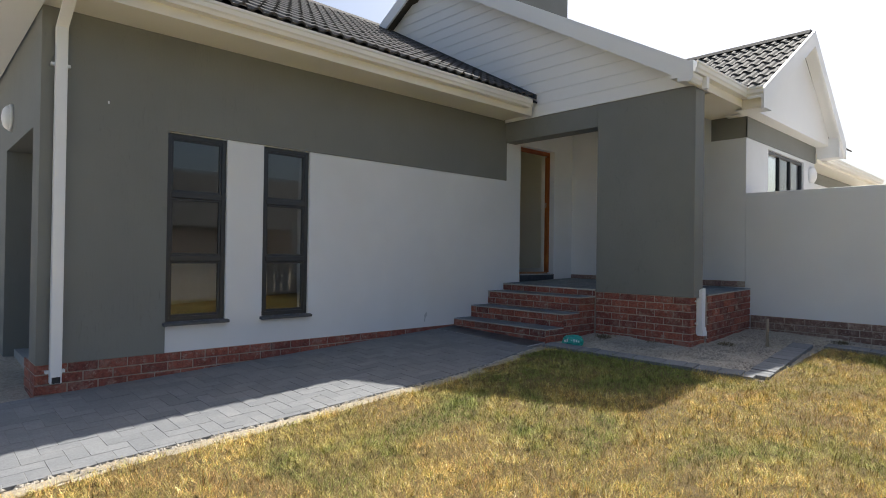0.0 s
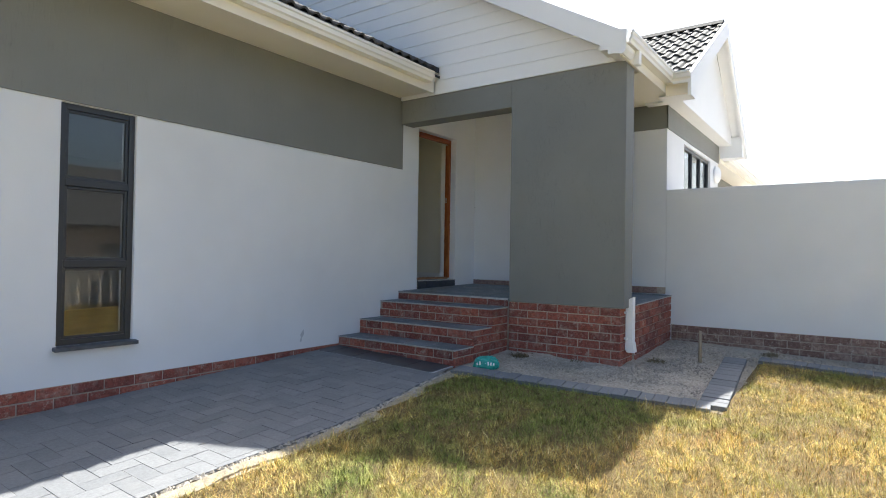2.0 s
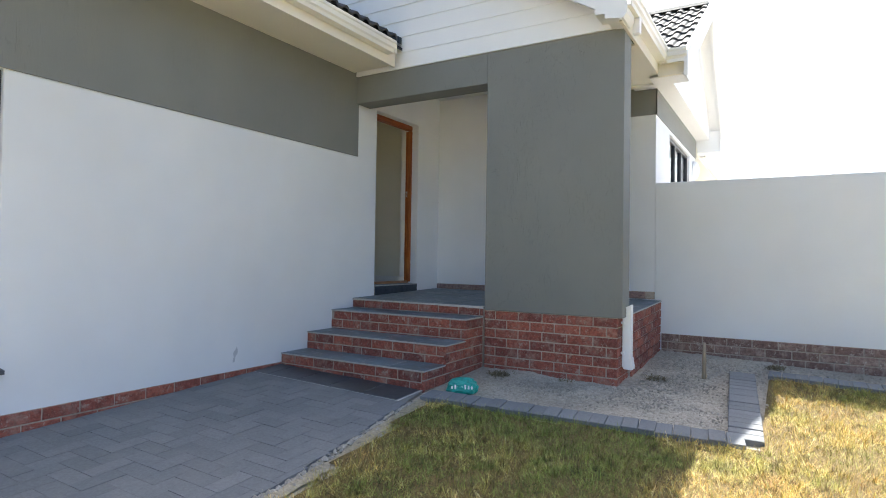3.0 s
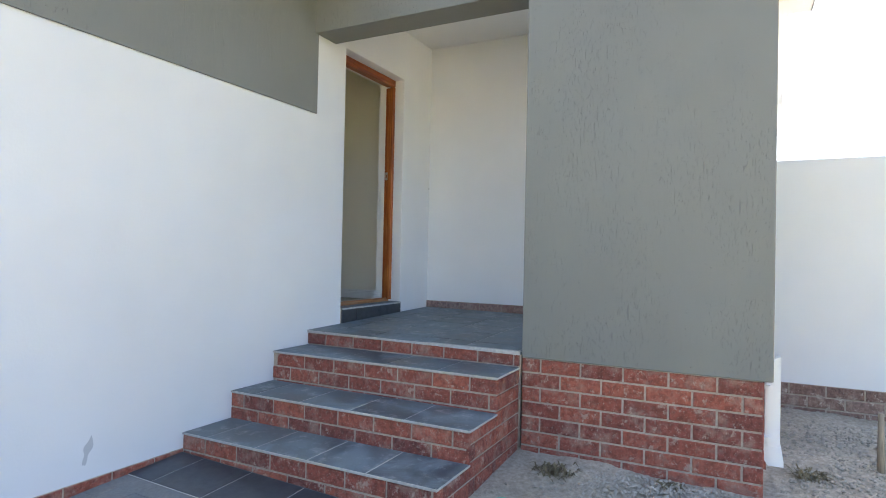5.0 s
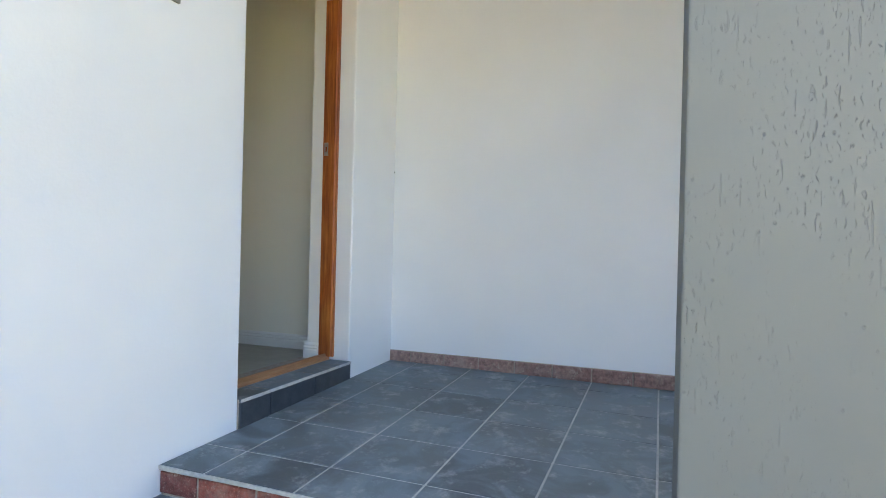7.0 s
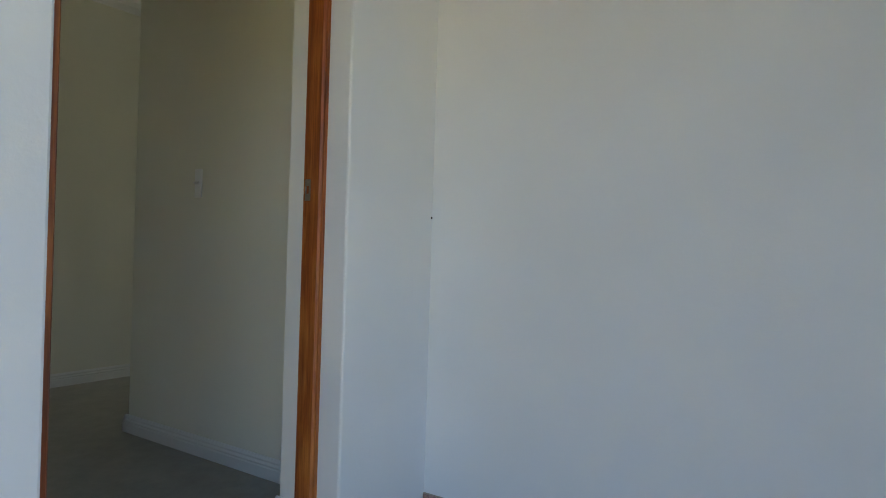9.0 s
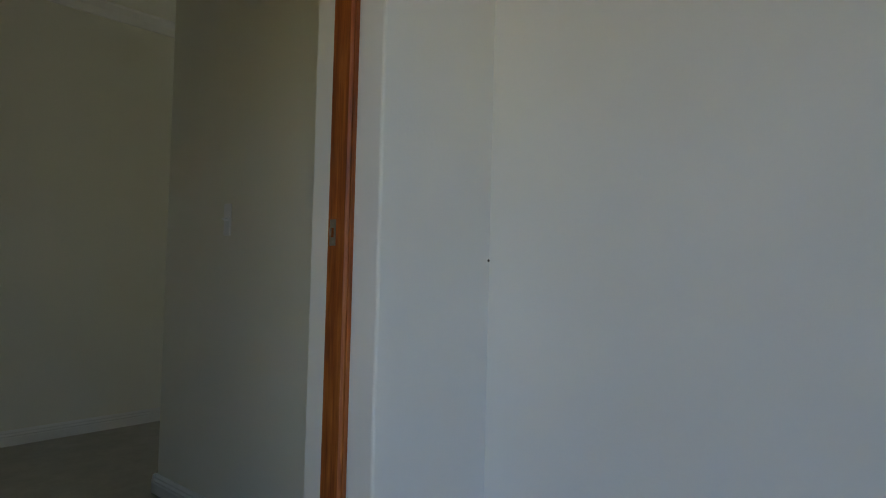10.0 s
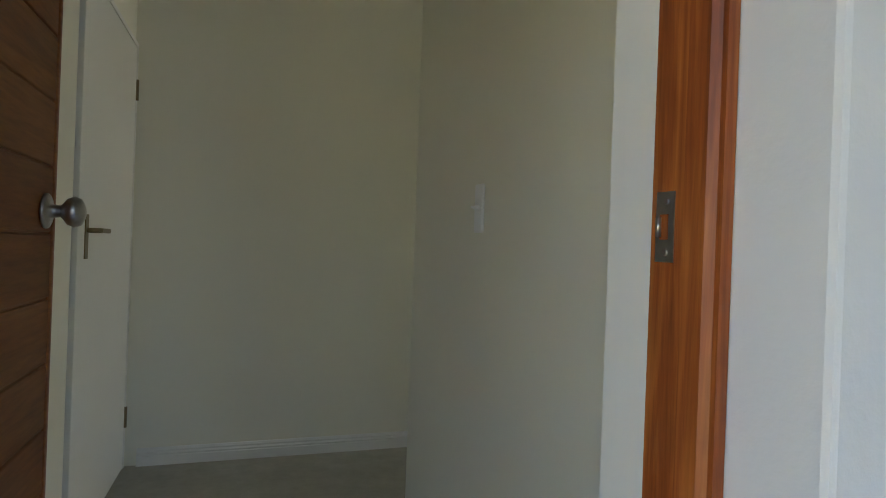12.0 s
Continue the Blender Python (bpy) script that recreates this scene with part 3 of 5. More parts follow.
part("ridge", extrude_poly([(dy - 0.13, dz - 0.03), (dy - 0.06, dz + 0.06), (dy, dz + 0.085), (dy + 0.06, dz + 0.06), (dy + 0.13, dz - 0.03)], 0, -6.19, 0.0), ROOF_TILE, roof_g, "charcoal ridge tiles")
part("flashing", extrude_poly([(0.0, 0.0), (dy, dz), (dy, dz + 0.07), (0.0, 0.07)], 0, -0.02, 0.025), FRAME_DARK, roof_g, "dark flashing strip")

roof_m = thing("roof_porch", "charcoal tiled roof behind the porch gable", "roof", "structure", at=(-0.2, -2.9, 3.33))
ry, rz = RAKE_PEAK + 2.9, peak_z - 3.33
part("deck", extrude_poly([(0, -0.03), (ry, rz - 0.03), (2 * ry, -0.03), (2 * ry, -0.06), (ry, rz - 0.06), (0, -0.06)], 0, 0.0, 7.4), ROOF_TILE, roof_m)

# ---- side wing with its own gable ----
SIDE_RIDGE_X, SIDE_RIDGE_Z, SIDE_X0, SIDE_X1, SIDE_Y = 3.40, 4.54, 1.30, 5.20, -3.2
side = structure("wall_side", slab(1, -2.83, -2.6, [CORNER_X + 0.25, 4.95], [0.1, 3.09], [(2.64, 4.35, 1.2, 2.73)]), WHITE, "white plaster side wall with a wide window")
structure("wall_side_band", boxes(((CORNER_X - 0.012, -2.842, 2.78), (4.962, -2.83, 3.09))), GREY, "grey plaster band along the side wall head")
structure("wall_side_gable", extrude_poly([(1.62, 3.068), (4.97, 3.068), (4.97, 3.28), (SIDE_RIDGE_X, SIDE_RIDGE_Z - 0.1), (1.62, 3.40)], 1, -3.03, -2.6), BOARD, "plain white gable over the side wall")
structure("soffit_side_gable", boxes(((SIDE_X0 + 0.05, -3.19, 3.055), (1.62, -2.843, 3.068))), BOARD, "white boxed eave end under the side gable", "soffit")
structure("soffit_side_gable_far", boxes(((4.971, -3.19, 2.865), (SIDE_X1 + 0.055, -2.843, 2.92)), ((4.971, -3.19, 2.92), (4.985, -2.843, 3.2))), BOARD, "white boxed eave end at the far foot of the side gable", "soffit")
structure("gable_foot_side", extrude_poly([(1.27, 3.055), (1.62, 3.055), (1.62, 3.30)], 1, SIDE_Y + 0.006, SIDE_Y + 0.018), BOARD, "white boxed foot of the side gable", "bargeboard")
structure("gable_foot_side_far", extrude_poly([(SIDE_X1 + 0.05, 2.87), (4.95, 2.87), (4.95, 3.2)], 1, SIDE_Y + 0.006, SIDE_Y + 0.018), BOARD, "white boxed far foot of the side gable", "bargeboard")
structure("gable_box_side", boxes(((1.605, SIDE_Y + 0.018, 3.068), (1.62, -3.031, 3.36))), BOARD, "white return of the boxed eave end", "bargeboard")
for nm, xa, za in (("bargeboard_side", SIDE_X0 - 0.07, 3.24), ("bargeboard_side_far", SIDE_X1 + 0.06, 3.09)):
    structure(nm, extrude_poly([(xa, za - 0.23), (SIDE_RIDGE_X, SIDE_RIDGE_Z - 0.19), (SIDE_RIDGE_X, SIDE_RIDGE_Z + 0.05), (xa, za + 0.03)], 1, SIDE_Y - 0.03, SIDE_Y + 0.005), BOARD, "white bargeboard on the side gable", "bargeboard")
    structure(nm.replace("bargeboard", "rake_soffit"), extrude_poly([(xa, za - 0.08), (SIDE_RIDGE_X, SIDE_RIDGE_Z - 0.06), (SIDE_RIDGE_X, SIDE_RIDGE_Z - 0.03), (xa, za - 0.05)], 1, SIDE_Y + 0.005, -3.031), BOARD, "white soffit under the side rake", "soffit")
roof_s = thing("roof_side", "charcoal double-roll concrete roof tiles on the side gable", "roof", "structure", at=(SIDE_X0, SIDE_Y, 3.25))
sx, sz = SIDE_RIDGE_X - SIDE_X0, SIDE_RIDGE_Z - 3.25
# near-black deck again paints the shade below the tiles
part("deck", extrude_poly([(0.3, 0.3 * sz / sx - 0.03), (sx, sz - 0.03), (3.9, -0.19), (3.9, -0.22), (sx, sz - 0.06), (0.3, 0.3 * sz / sx - 0.06)], 1, 0.18, 2.75), VOID_SHADE, roof_s)
part("ridge", extrude_poly([(sx - 0.12, sz), (sx - 0.05, sz + 0.07), (sx + 0.05, sz + 0.07), (sx + 0.12, sz)], 1, 0.02, 2.75), ROOF_TILE, roof_s, "charcoal ridge tiles")
part("far_slope", extrude_poly([(sx, sz + 0.02), (3.92, -0.15), (3.92, -0.17), (sx, sz)], 1, 0.18, 2.75), ROOF_TILE, roof_s)

ge = thing("gutter_porch", "cream ogee gutter along the porch eave", "gutter", "structure", at=(0, -2.93, 3.19))
part("trough", extrude_poly(gutter_profile(), 0, -0.25, SIDE_X0 - 0.02), ALU_LIGHT, ge)
structure("fascia_porch", boxes(((-0.2, -2.93, 3.09), (SIDE_X0 + 0.3, -2.905, 3.33))), CREAM, "cream fascia board along the porch eave", "fascia")
structure("soffit_porch", boxes(((0.40, -2.905, 3.09), (CORNER_X + 0.2, -2.35, 3.11))), CREAM, "cream soffit over the open side of the porch", "soffit")
structure("beam_porch_side", boxes(((0.40, -2.6, 3.10), (CORNER_X, -2.35, 3.38))), WHITE, "white beam over the open porch side", "beam")
gs = thing("gutter_side", "cream ogee gutter on the side gable eave", "gutter", "structure", at=(SIDE_X0 + 0.02, 0, 3.18))
part("trough", extrude_poly([(x, z) for x, z in gutter_profile()], 1, SIDE_Y - 0.02, -2.95), ALU_LIGHT, gs)
structure("fascia_side", boxes(((SIDE_X0 + 0.02, SIDE_Y, 3.06), (SIDE_X0 + 0.05, -2.93, 3.30))), CREAM, "cream boxed eave end of the side gable", "fascia")
structure("wall_far", boxes(((4.95, -2.42, 0.1), (9.8, -2.2, 2.92))), WHITE, "white plaster wall set back beyond the side gable")
structure("wall_far_band", boxes(((4.95, -2.432, 2.62), (9.8, -2.42, 2.84))), GREY, "grey plaster band under the far eave")
structure("fascia_far_eave", boxes(((4.97, -2.86, 2.80), (9.8, -2.835, 2.95))), CREAM, "cream fascia on the eave beyond the side gable", "fascia")
gf = thing("gutter_far", "cream gutter on the eave beyond the side gable", "gutter", "structure", at=(0, -2.86, 2.84))
part("trough", extrude_poly(gutter_profile(), 0, SIDE_X1 + 0.06, 9.8), ALU_LIGHT, gf)
structure("soffit_far_eave", boxes(((4.97, -2.834, 2.845), (9.8, -2.42, 2.86))), CREAM, "cream soffit on the far eave", "soffit")
structure("roof_far", extrude_poly([(-2.9, 2.97), (1.75, 5.6), (1.75, 5.57), (-2.9, 2.94)], 0, SIDE_X1 + 0.07, 9.8), ROOF_TILE, "charcoal tiled roof slope beyond the side gable", "roof")

sw = thing("window_side", "wide charcoal aluminium window in the side wall", "window", at=(2.64, -2.80, 1.2))
W, H = 1.71, 1.53
part("frame", boxes(((0, 0, 0), (0.05, 0.06, H)), ((W - 0.05, 0, 0), (W, 0.06, H)), ((0.05, 0, 0), (W - 0.05, 0.06, 0.05)), ((0.05, 0, H - 0.05), (W - 0.05, 0.06, H)), bevel=0.004), FRAME_DARK, sw)
for a, b in ((0.05, 0.58), (0.63, 1.10), (1.15, 1.66)):
    pane = part("pane", boxes(((a, 0.025, 0.05), (b, 0.031, H - 0.05))), GLASS, sw)
    pane.visible_shadow = False
for a in (0.58, 1.10):
    part("mullion", boxes(((a, 0, 0.05), (a + 0.05, 0.06, H - 0.05)), bevel=0.004), FRAME_DARK, sw)
lamp2 = thing("wall_lamp", "round white bulkhead lamp on the white side wall", "lamp", at=(4.72, -2.83, 2.56))
bm = bmesh.new()
lathe(bm, (0, 0, 0), (0, -0.09, 0), [(0, 0.14), (0.35, 0.14), (0.6, 0.13), (0.85, 0.09), (1, 0.03)])
part("globe", bm, PVC, lamp2)

chim = thing("chimney", "tall grey plastered chimney rising behind the porch gable", "chimney", "structure", at=(2.95, 2.2, 5.0))
part("stack", boxes(((0, 0, 0), (1.75, 0.9, 3.2)), bevel=0.01), GREY, chim)
part("cap", boxes(((-0.05, -0.05, 3.2), (1.8, 0.95, 3.3)), bevel=0.01), CONCRETE, chim)

# ---- boundary wall ----
bw = structure("wall_boundary", boxes(((CORNER_X, -9.75, -0.4), (CORNER_X + 0.23, -2.83, 2.01))), WHITE, "long white plastered boundary wall over a brick base")
soften(bw, 0.008)
structure("wall_end_street", boxes(((CORNER_X + 0.23, -9.75, -0.4), (9.8, -9.52, 2.0))), WHITE, "white plastered boundary wall on the far side")

# ---- hall behind the entrance ----
HALL_TOP, FAR_Y, SWITCH_X, TURN_Y, LEFT_X = 3.45, 2.95, 1.514, 1.625, 0.503
structure("floor_hall", boxes(((0.1, 0.2505, 0.6), (7.2, FAR_Y + 0.2, HALL_Z))), FLOOR_IN, "dull grey-green floor of the entrance hall", "floor")
structure("ceiling_hall", boxes(((0.1, 0.2505, HALL_TOP), (7.2, FAR_Y + 0.2, HALL_TOP + 0.05))), INNER, "plain cream hall ceiling", "ceiling")
wall_hall_far = structure("wall_hall_far", boxes(((LEFT_X - 0.2, FAR_Y, HALL_Z), (7.2, FAR_Y + 0.2, HALL_TOP))), INNER, "plain cream wall at the end of the hall")
wall_hall_left = structure("wall_hall_left", slab(0, LEFT_X - 0.15, LEFT_X, [0.3, FAR_Y], [HALL_Z, HALL_TOP], [(2.00, 2.935, HALL_Z, 2.88)]), INNER, "cream hall wall with an inner door")
structure("wall_hall_switch", boxes(((SWITCH_X, 0.251, HALL_Z), (SWITCH_X + 0.26, TURN_Y, HALL_TOP))), INNER, "cream hall wall that carries the light switch")
structure("wall_passage", boxes(((SWITCH_X + 0.26, TURN_Y - 0.2, HALL_Z), (7.2, TURN_Y, HALL_TOP))), INNER, "cream passage wall")
# end wall out of view; its opening is made up to hold the fill lamp
structure("wall_passage_end", slab(0, 4.6, 4.8, [TURN_Y, FAR_Y], [HALL_Z, HALL_TOP], [(1.72, 2.77, 0.9, 3.1)]), INNER, "unseen cream passage end wall with an opening added for the fill lamp")
structure("wall_front_inner", slab(1, 0.2502, 0.254, [0.11, SWITCH_X], [HALL_Z, HALL_TOP], [(DOOR_X0, DOOR_X1, HALL_Z, 2.84)]), INNER, "cream inner face of the front wall")
structure("reveal_inner", boxes(((DOOR_X1 - 0.006, 0.187, HALL_Z + 0.03), (DOOR_X1 + 0.02, 0.262, 2.815))), TRIM, "white inner reveal beside the door frame", "trim")
structure("reveal_head", boxes(((DOOR_X0, 0.186, 2.815), (DOOR_X1 - 0.001, 0.262, 2.84))), TRIM, "white inner reveal over the door frame", "trim")


def skirting(name, pts, horizontal_axis, lo, hi):
    return structure(name, extrude_poly(pts, horizontal_axis, lo, hi), TRIM, "white moulded skirting board", "skirting")


prof = [(0, 0), (0.02, 0), (0.02, 0.045), (0.017, 0.05), (0.019, 0.058), (0.012, 0.066), (0.013, 0.074), (0.006, 0.085), (0, 0.085)]
skirting_far = skirting("skirting_far", [(FAR_Y - u, HALL_Z + v) for u, v in prof], 0, LEFT_X + 0.07, 7.0)
skirting("skirting_switch", [(SWITCH_X - u, HALL_Z + v) for u, v in prof], 1, 0.255, TURN_Y + 0.02)
skirting("skirting_turn", [(TURN_Y + u, HALL_Z + v) for u, v in prof], 0, SWITCH_X - 0.02, 7.0)
skirting("skirting_reveal", [(DOOR_X1 - 0.006 - u, HALL_Z + 0.012 + v) for u, v in prof], 1, 0.188, 0.275)
cornice_hall = structure("cornice_hall", extrude_poly([(FAR_Y - u, HALL_TOP - 0.08 + v) for u, v in cove], 0, LEFT_X, 7.0), TRIM, "white coved cornice in the hall", "cornice")

# ---- entrance door frame, threshold and door ----
FX0, FX1, FY0, FY1, FZ0, FZ1 = DOOR_X0 + 0.002, DOOR_X1 - 0.002, 0.094, 0.186, HALL_Z + 0.03, 2.838


def jamb_profile(x, s):
    """Rebated frame section; s: +1 for the side that stands to the right of the opening."""
    t = 0.020 if s > 0 else 0.102
    return [(x, FY0), (x - s * (t - 0.006), FY0), (x - s * (t - 0.006), FY0 + 0.006), (x - s * t, FY0 + 0.014), (x - s * t, FY0 + 0.040), (x - s * (t - 0.010), FY0 + 0.044),
            (x - s * (t - 0.010), FY1), (x, FY1)]


df = thing("door_frame", "varnished reddish hardwood frame round the entrance", "door frame", at=(0, 0, 0))
part("jamb", extrude_poly(jamb_profile(FX1, 1), 2, FZ0, FZ1 - 0.062), WOOD_V, df)
part("jamb", extrude_poly([(FX0, FY0), (0.432, FY0), (0.438, FY0 + 0.008), (0.440, 0.14), (0.458, 0.148), (0.468, 0.188), (0.484, 0.205), (0.486, 0.222), (FX0, 0.222)], 2, FZ0, FZ1 - 0.062), WOOD_V, df)
part("head", extrude_poly([(FY0, FZ1), (FY0, FZ1 - 0.05), (FY0 + 0.014, FZ1 - 0.062), (FY0 + 0.044, FZ1 - 0.062), (FY0 + 0.048, FZ1 - 0.048), (FY1, FZ1 - 0.048), (FY1, FZ1)], 0, FX0, FX1), WOOD_H, df)
part("sill", extrude_poly([(0.124, HALL_Z + 0.012), (FY1 + 0.01, HALL_Z + 0.012), (FY1 + 0.01, HALL_Z + 0.03), (0.165, HALL_Z + 0.036), (0.145, HALL_Z + 0.044), (0.124, HALL_Z + 0.03)], 0, FX0, FX1), WOOD_SILL, df, "worn hardwood door sill")
sp = part("strike_plate", slab(0, -0.0015, 0.0, [-0.013, 0.011], [-0.036, 0.036], [(-0.006, 0.007, -0.013, 0.013)]), ZINC, df, "galvanised strike plate")
sp.location = (FX1 - 0.0102, FY0 + 0.073, 1.960)
for z in (0.026, -0.026):
    bm = bmesh.new()
    cylinder(bm, (0, -0.003, z), (-0.003, -0.003, z), 0.0045, 0.003, 12)
    part("screw", bm, STEEL, sp)
bm = bmesh.new()
cylinder(bm, (-0.002, 0.007, -0.010), (-0.002, 0.007, 0.010), 0.003, None, 10)
part("lip", bm, STEEL, sp)
structure("threshold", boxes(((DOOR_X0 + 0.001, -0.002, PORCH_Z - 0.1), (DOOR_X1 - 0.001, 0.30, HALL_Z + 0.012))), MORTAR, "mortar bed under the entrance threshold", "threshold")

door = thing("entrance_door", "varnished hardwood entrance door with grooved boards, standing open into the hall", "door", at=(FX0 + 0.098, FY1 + 0.040, HALL_Z + 0.045))
door.rotation_euler = (0, 0, math.atan2(1.10 - 0.19, 0.547 - 0.479))
LEAF_W, LEAF_H = 0.869, 1.955
part("stile", boxes(((0, 0, 0), (0.012, 0.044, LEAF_H)), ((LEAF_W - 0.012, 0, 0), (LEAF_W, 0.044, LEAF_H)), bevel=0.002), WOOD_DOOR, door)
bh = LEAF_H / 15
for k in range(16):
    lo, hi = max(k * bh - 0.085, 0.0), min((k + 1) * bh - 0.085, LEAF_H)
    part("board", boxes(((0.013, 0.003, lo + 0.0022), (LEAF_W - 0.013, 0.041, hi - 0.0022)), bevel=0.0035), WOOD_DOOR, door)
part("core", boxes(((0.012, 0.008, 0.002), (LEAF_W - 0.012, 0.036, LEAF_H - 0.002))), WOOD_DOOR, door)
bm = bmesh.new()
lathe(bm, (0, 0, 0), (0, -0.068, 0), [(0, 0.034), (0.06, 0.034), (0.10, 0.03), (0.12, 0.0135), (0.38, 0.0115), (0.45, 0.016), (0.55, 0.0255), (0.72, 0.0305), (0.88, 0.026), (0.97, 0.014), (1, 0.004)])
knob = part("knob", bm, STEEL, door, "brushed steel door knob")
knob.location = (LEAF_W - 0.065, 0.0, 1.975 - HALL_Z - 0.045)

idoor = thing("inner_door", "white painted flush door, shut, in the side wall of the hall", "door", at=(LEFT_X - 0.026, 2.062, HALL_Z + 0.008))
part("leaf", boxes(((0.0, 0, 0), (0.042, 0.843, 2.045)), bevel=0.003), TRIM, idoor)
lv = part("lever", boxes(((0.085, 0.04, 1.135), (0.097, 0.17, 1.152)), bevel=0.004), BRASS_DARK, idoor, "dark lever handle")
bm = bmesh.new()
cylinder(bm, (0.042, 0.05, 1.143), (0.09, 0.05, 1.143), 0.009, None, 12)
part("spindle", bm, BRASS_DARK, lv)
part("lever_plate", boxes(((0.0421, 0.03, 1.04), (0.046, 0.07, 1.20)), bevel=0.001), BRASS_DARK, idoor)
for z in (0.247, 1.842):
    bm = bmesh.new()
    cylinder(bm, (0.047, 0.846, z - 0.05), (0.047, 0.846, z + 0.05), 0.007, None, 10)
    part("hinge", bm, BRASS_DARK, idoor, "dull metal hinge")
iframe = thing("inner_door_frame", "white painted frame round the inner door", "door frame", at=(LEFT_X, 0, HALL_Z))
part("jamb", boxes(((-0.15, 2.005, 0), (0.018, 2.058, 2.08)), bevel=0.003), TRIM, iframe)
part("jamb", boxes(((-0.15, 2.911, 0), (0.018, 2.93, 2.08)), bevel=0.003), TRIM, iframe)
part("head", boxes(((-0.15, 2.058, 2.057), (0.018, 2.911, 2.08)), bevel=0.003), TRIM, iframe)

# the far end of the hall stands a little askew to the porch
corner = Matrix.Translation((LEFT_X, FAR_Y, 0))
skew = corner @ Matrix.Rotation(radians(-5.0), 4, 'Z') @ corner.inverted()
for ob in (wall_hall_far, wall_hall_left, skirting_far, cornice_hall, idoor, iframe):
    ob.matrix_basis = skew @ ob.matrix_basis

swi = thing("light_switch", "white two-lever light switch plate on the cream wall", "light switch", at=(SWITCH_X, 1.115, 2.043))
part("plate", boxes(((-0.009, -0.024, -0.066), (0.0, 0.024, 0.066)), bevel=0.004), SWITCH, swi)
for y in (-0.008, 0.008):
    part("toggle", extrude_poly([(0.0, -0.005), (-0.016, 0.001), (-0.016, 0.006), (0.0, 0.008)], 1, y - 0.004, y + 0.004), SWITCH, swi).location = (-0.009, 0, 0)

bolt = thing("wall_plug", "tiny dark plug hole where the porch walls meet", "plug")
bm = bmesh.new()
cylinder(bm, (CORNER_X - 0.006, 0.0005, 1.897), (CORNER_X - 0.006, -0.002, 1.897), 0.005, None, 8)
part("plug", bm, VOID_SHADE, bolt)

# ---- bricks, tiles and pavers: shared meshes ----
PIECES = {}


def piece_mesh(name, sx, sy, sz, mat, chamfer=0.004):
    """A small block with chamfered upper edge; x and y from 0, z from 0 up; shared between alike pieces."""
    key = (name, mat.name, round(sx, 3), round(sy, 3), round(sz, 3))
    if key not in PIECES:
        bm = bmesh.new()
        c = min(chamfer, sx / 4, sy / 4)
        lo = [bm.verts.new(p) for p in ((0, 0, 0), (sx, 0, 0), (sx, sy, 0), (0, sy, 0))]
        mid = [bm.verts.new((p.co.x, p.co.y, sz - c * 0.7)) for p in lo]
        top = [bm.verts.new(p) for p in ((c, c, sz), (sx - c, c, sz), (sx - c, sy - c, sz), (c, sy - c, sz))]
        for a, b in ((lo, mid), (mid, top)):
            for i in range(4):
                bm.faces.new((a[i], a[(i + 1) % 4], b[(i + 1) % 4], b[i]))
        bm.faces.new(top)
        me = mesh_of(bm, name)
        me.materials.append(mat)
        PIECES[key] = me
    return PIECES[key]


def piece(name, mesh, parent, m):
    ob = new(name, mesh)
    ob.parent = parent
    ob.matrix_local = parent.matrix_world.inverted() @ m if parent.parent else Matrix.Translation(-parent.location) @ m
    return ob


COURSE, BRICK_H, BRICK_L, JOINT = 0.0855, 0.0745, 0.222, 0.011


def lay_bricks(parent, start, along, normal, length, z_top, z_bottom, shift=0.0, mat=None, height=BRICK_H, depth=0.02, step=COURSE, brick=BRICK_L):
    """Courses of stretcher bond on a vertical face, from z_top down to z_bottom."""
    along, normal, up = Vector(along), Vector(normal), Vector((0, 0, 1))
    if along.cross(up).dot(normal) < 0:
        start, along = Vector(start) + along * length, -along
    rot = Matrix((along, up, normal)).transposed().to_4x4()
    z, row = z_top, 0
    while z > z_bottom + 0.012:
        h = height
        u = -((shift + row * 0.5) % 1.0) * (brick + JOINT)
        while u < length - 0.02:
            a, b = max(u, 0.0), min(u + brick, length)
            if b - a > 0.025:
                me = piece_mesh("brick", b - a, h, depth, mat or BRICK)
                p = Vector(start) + along * a + up * (z - h) + normal * (-depth + 0.004 + random.uniform(-0.0015, 0.0015))
                piece("brick", me, parent, Matrix.Translation((p.x, p.y, p.z)) @ rot)
            u += brick + JOINT
        z -= step
        row += 1


def lay_tile(parent, x0, x1, y0, y1, z, mat=None, name="tile"):
    j = 0.004
    me = piece_mesh(name, x1 - x0 - 2 * j, y1 - y0 - 2 * j, 0.012, mat or SLATE, 0.002)
    piece(name, me, parent, Matrix.Translation((x0 + j, y0 + j, z - 0.012)))


COLS = [0.0, -0.187, -0.532, -0.877, -1.222, -1.567, -1.60]

# ---- steps ----
steps = thing("steps", "red brick steps with dark slate treads climbing to the porch", "steps", "structure", at=(-1.0, -0.8, 0.0))


def side_bricks(x0, x1, head):
    """Bricks on the flank of one step; courses and bond run on from step to step."""
    rot = Matrix(((1, 0, 0), (0, 0, 1), (0, -1, 0))).transposed().to_4x4()
    z, row = 0.567, 0
    while z > ground_z(x0, -1.6) - 0.03:
        hi, lo = min(z, head), z - BRICK_H
        u = -1.2 - (row % 2) * 0.5 * (BRICK_L + JOINT)
        while u < x1 and hi - lo > 0.02:
            a, b = max(u, x0), min(u + BRICK_L, x1 - 0.004)
            if b - a > 0.02:
                piece("brick", piece_mesh("brick", b - a, hi - lo, 0.02, BRICK), steps, Matrix.Translation((a, -1.59 + 0.016 - random.uniform(0, 0.003), lo)) @ rot)
            u += BRICK_L + JOINT
        z -= COURSE
        row += 1


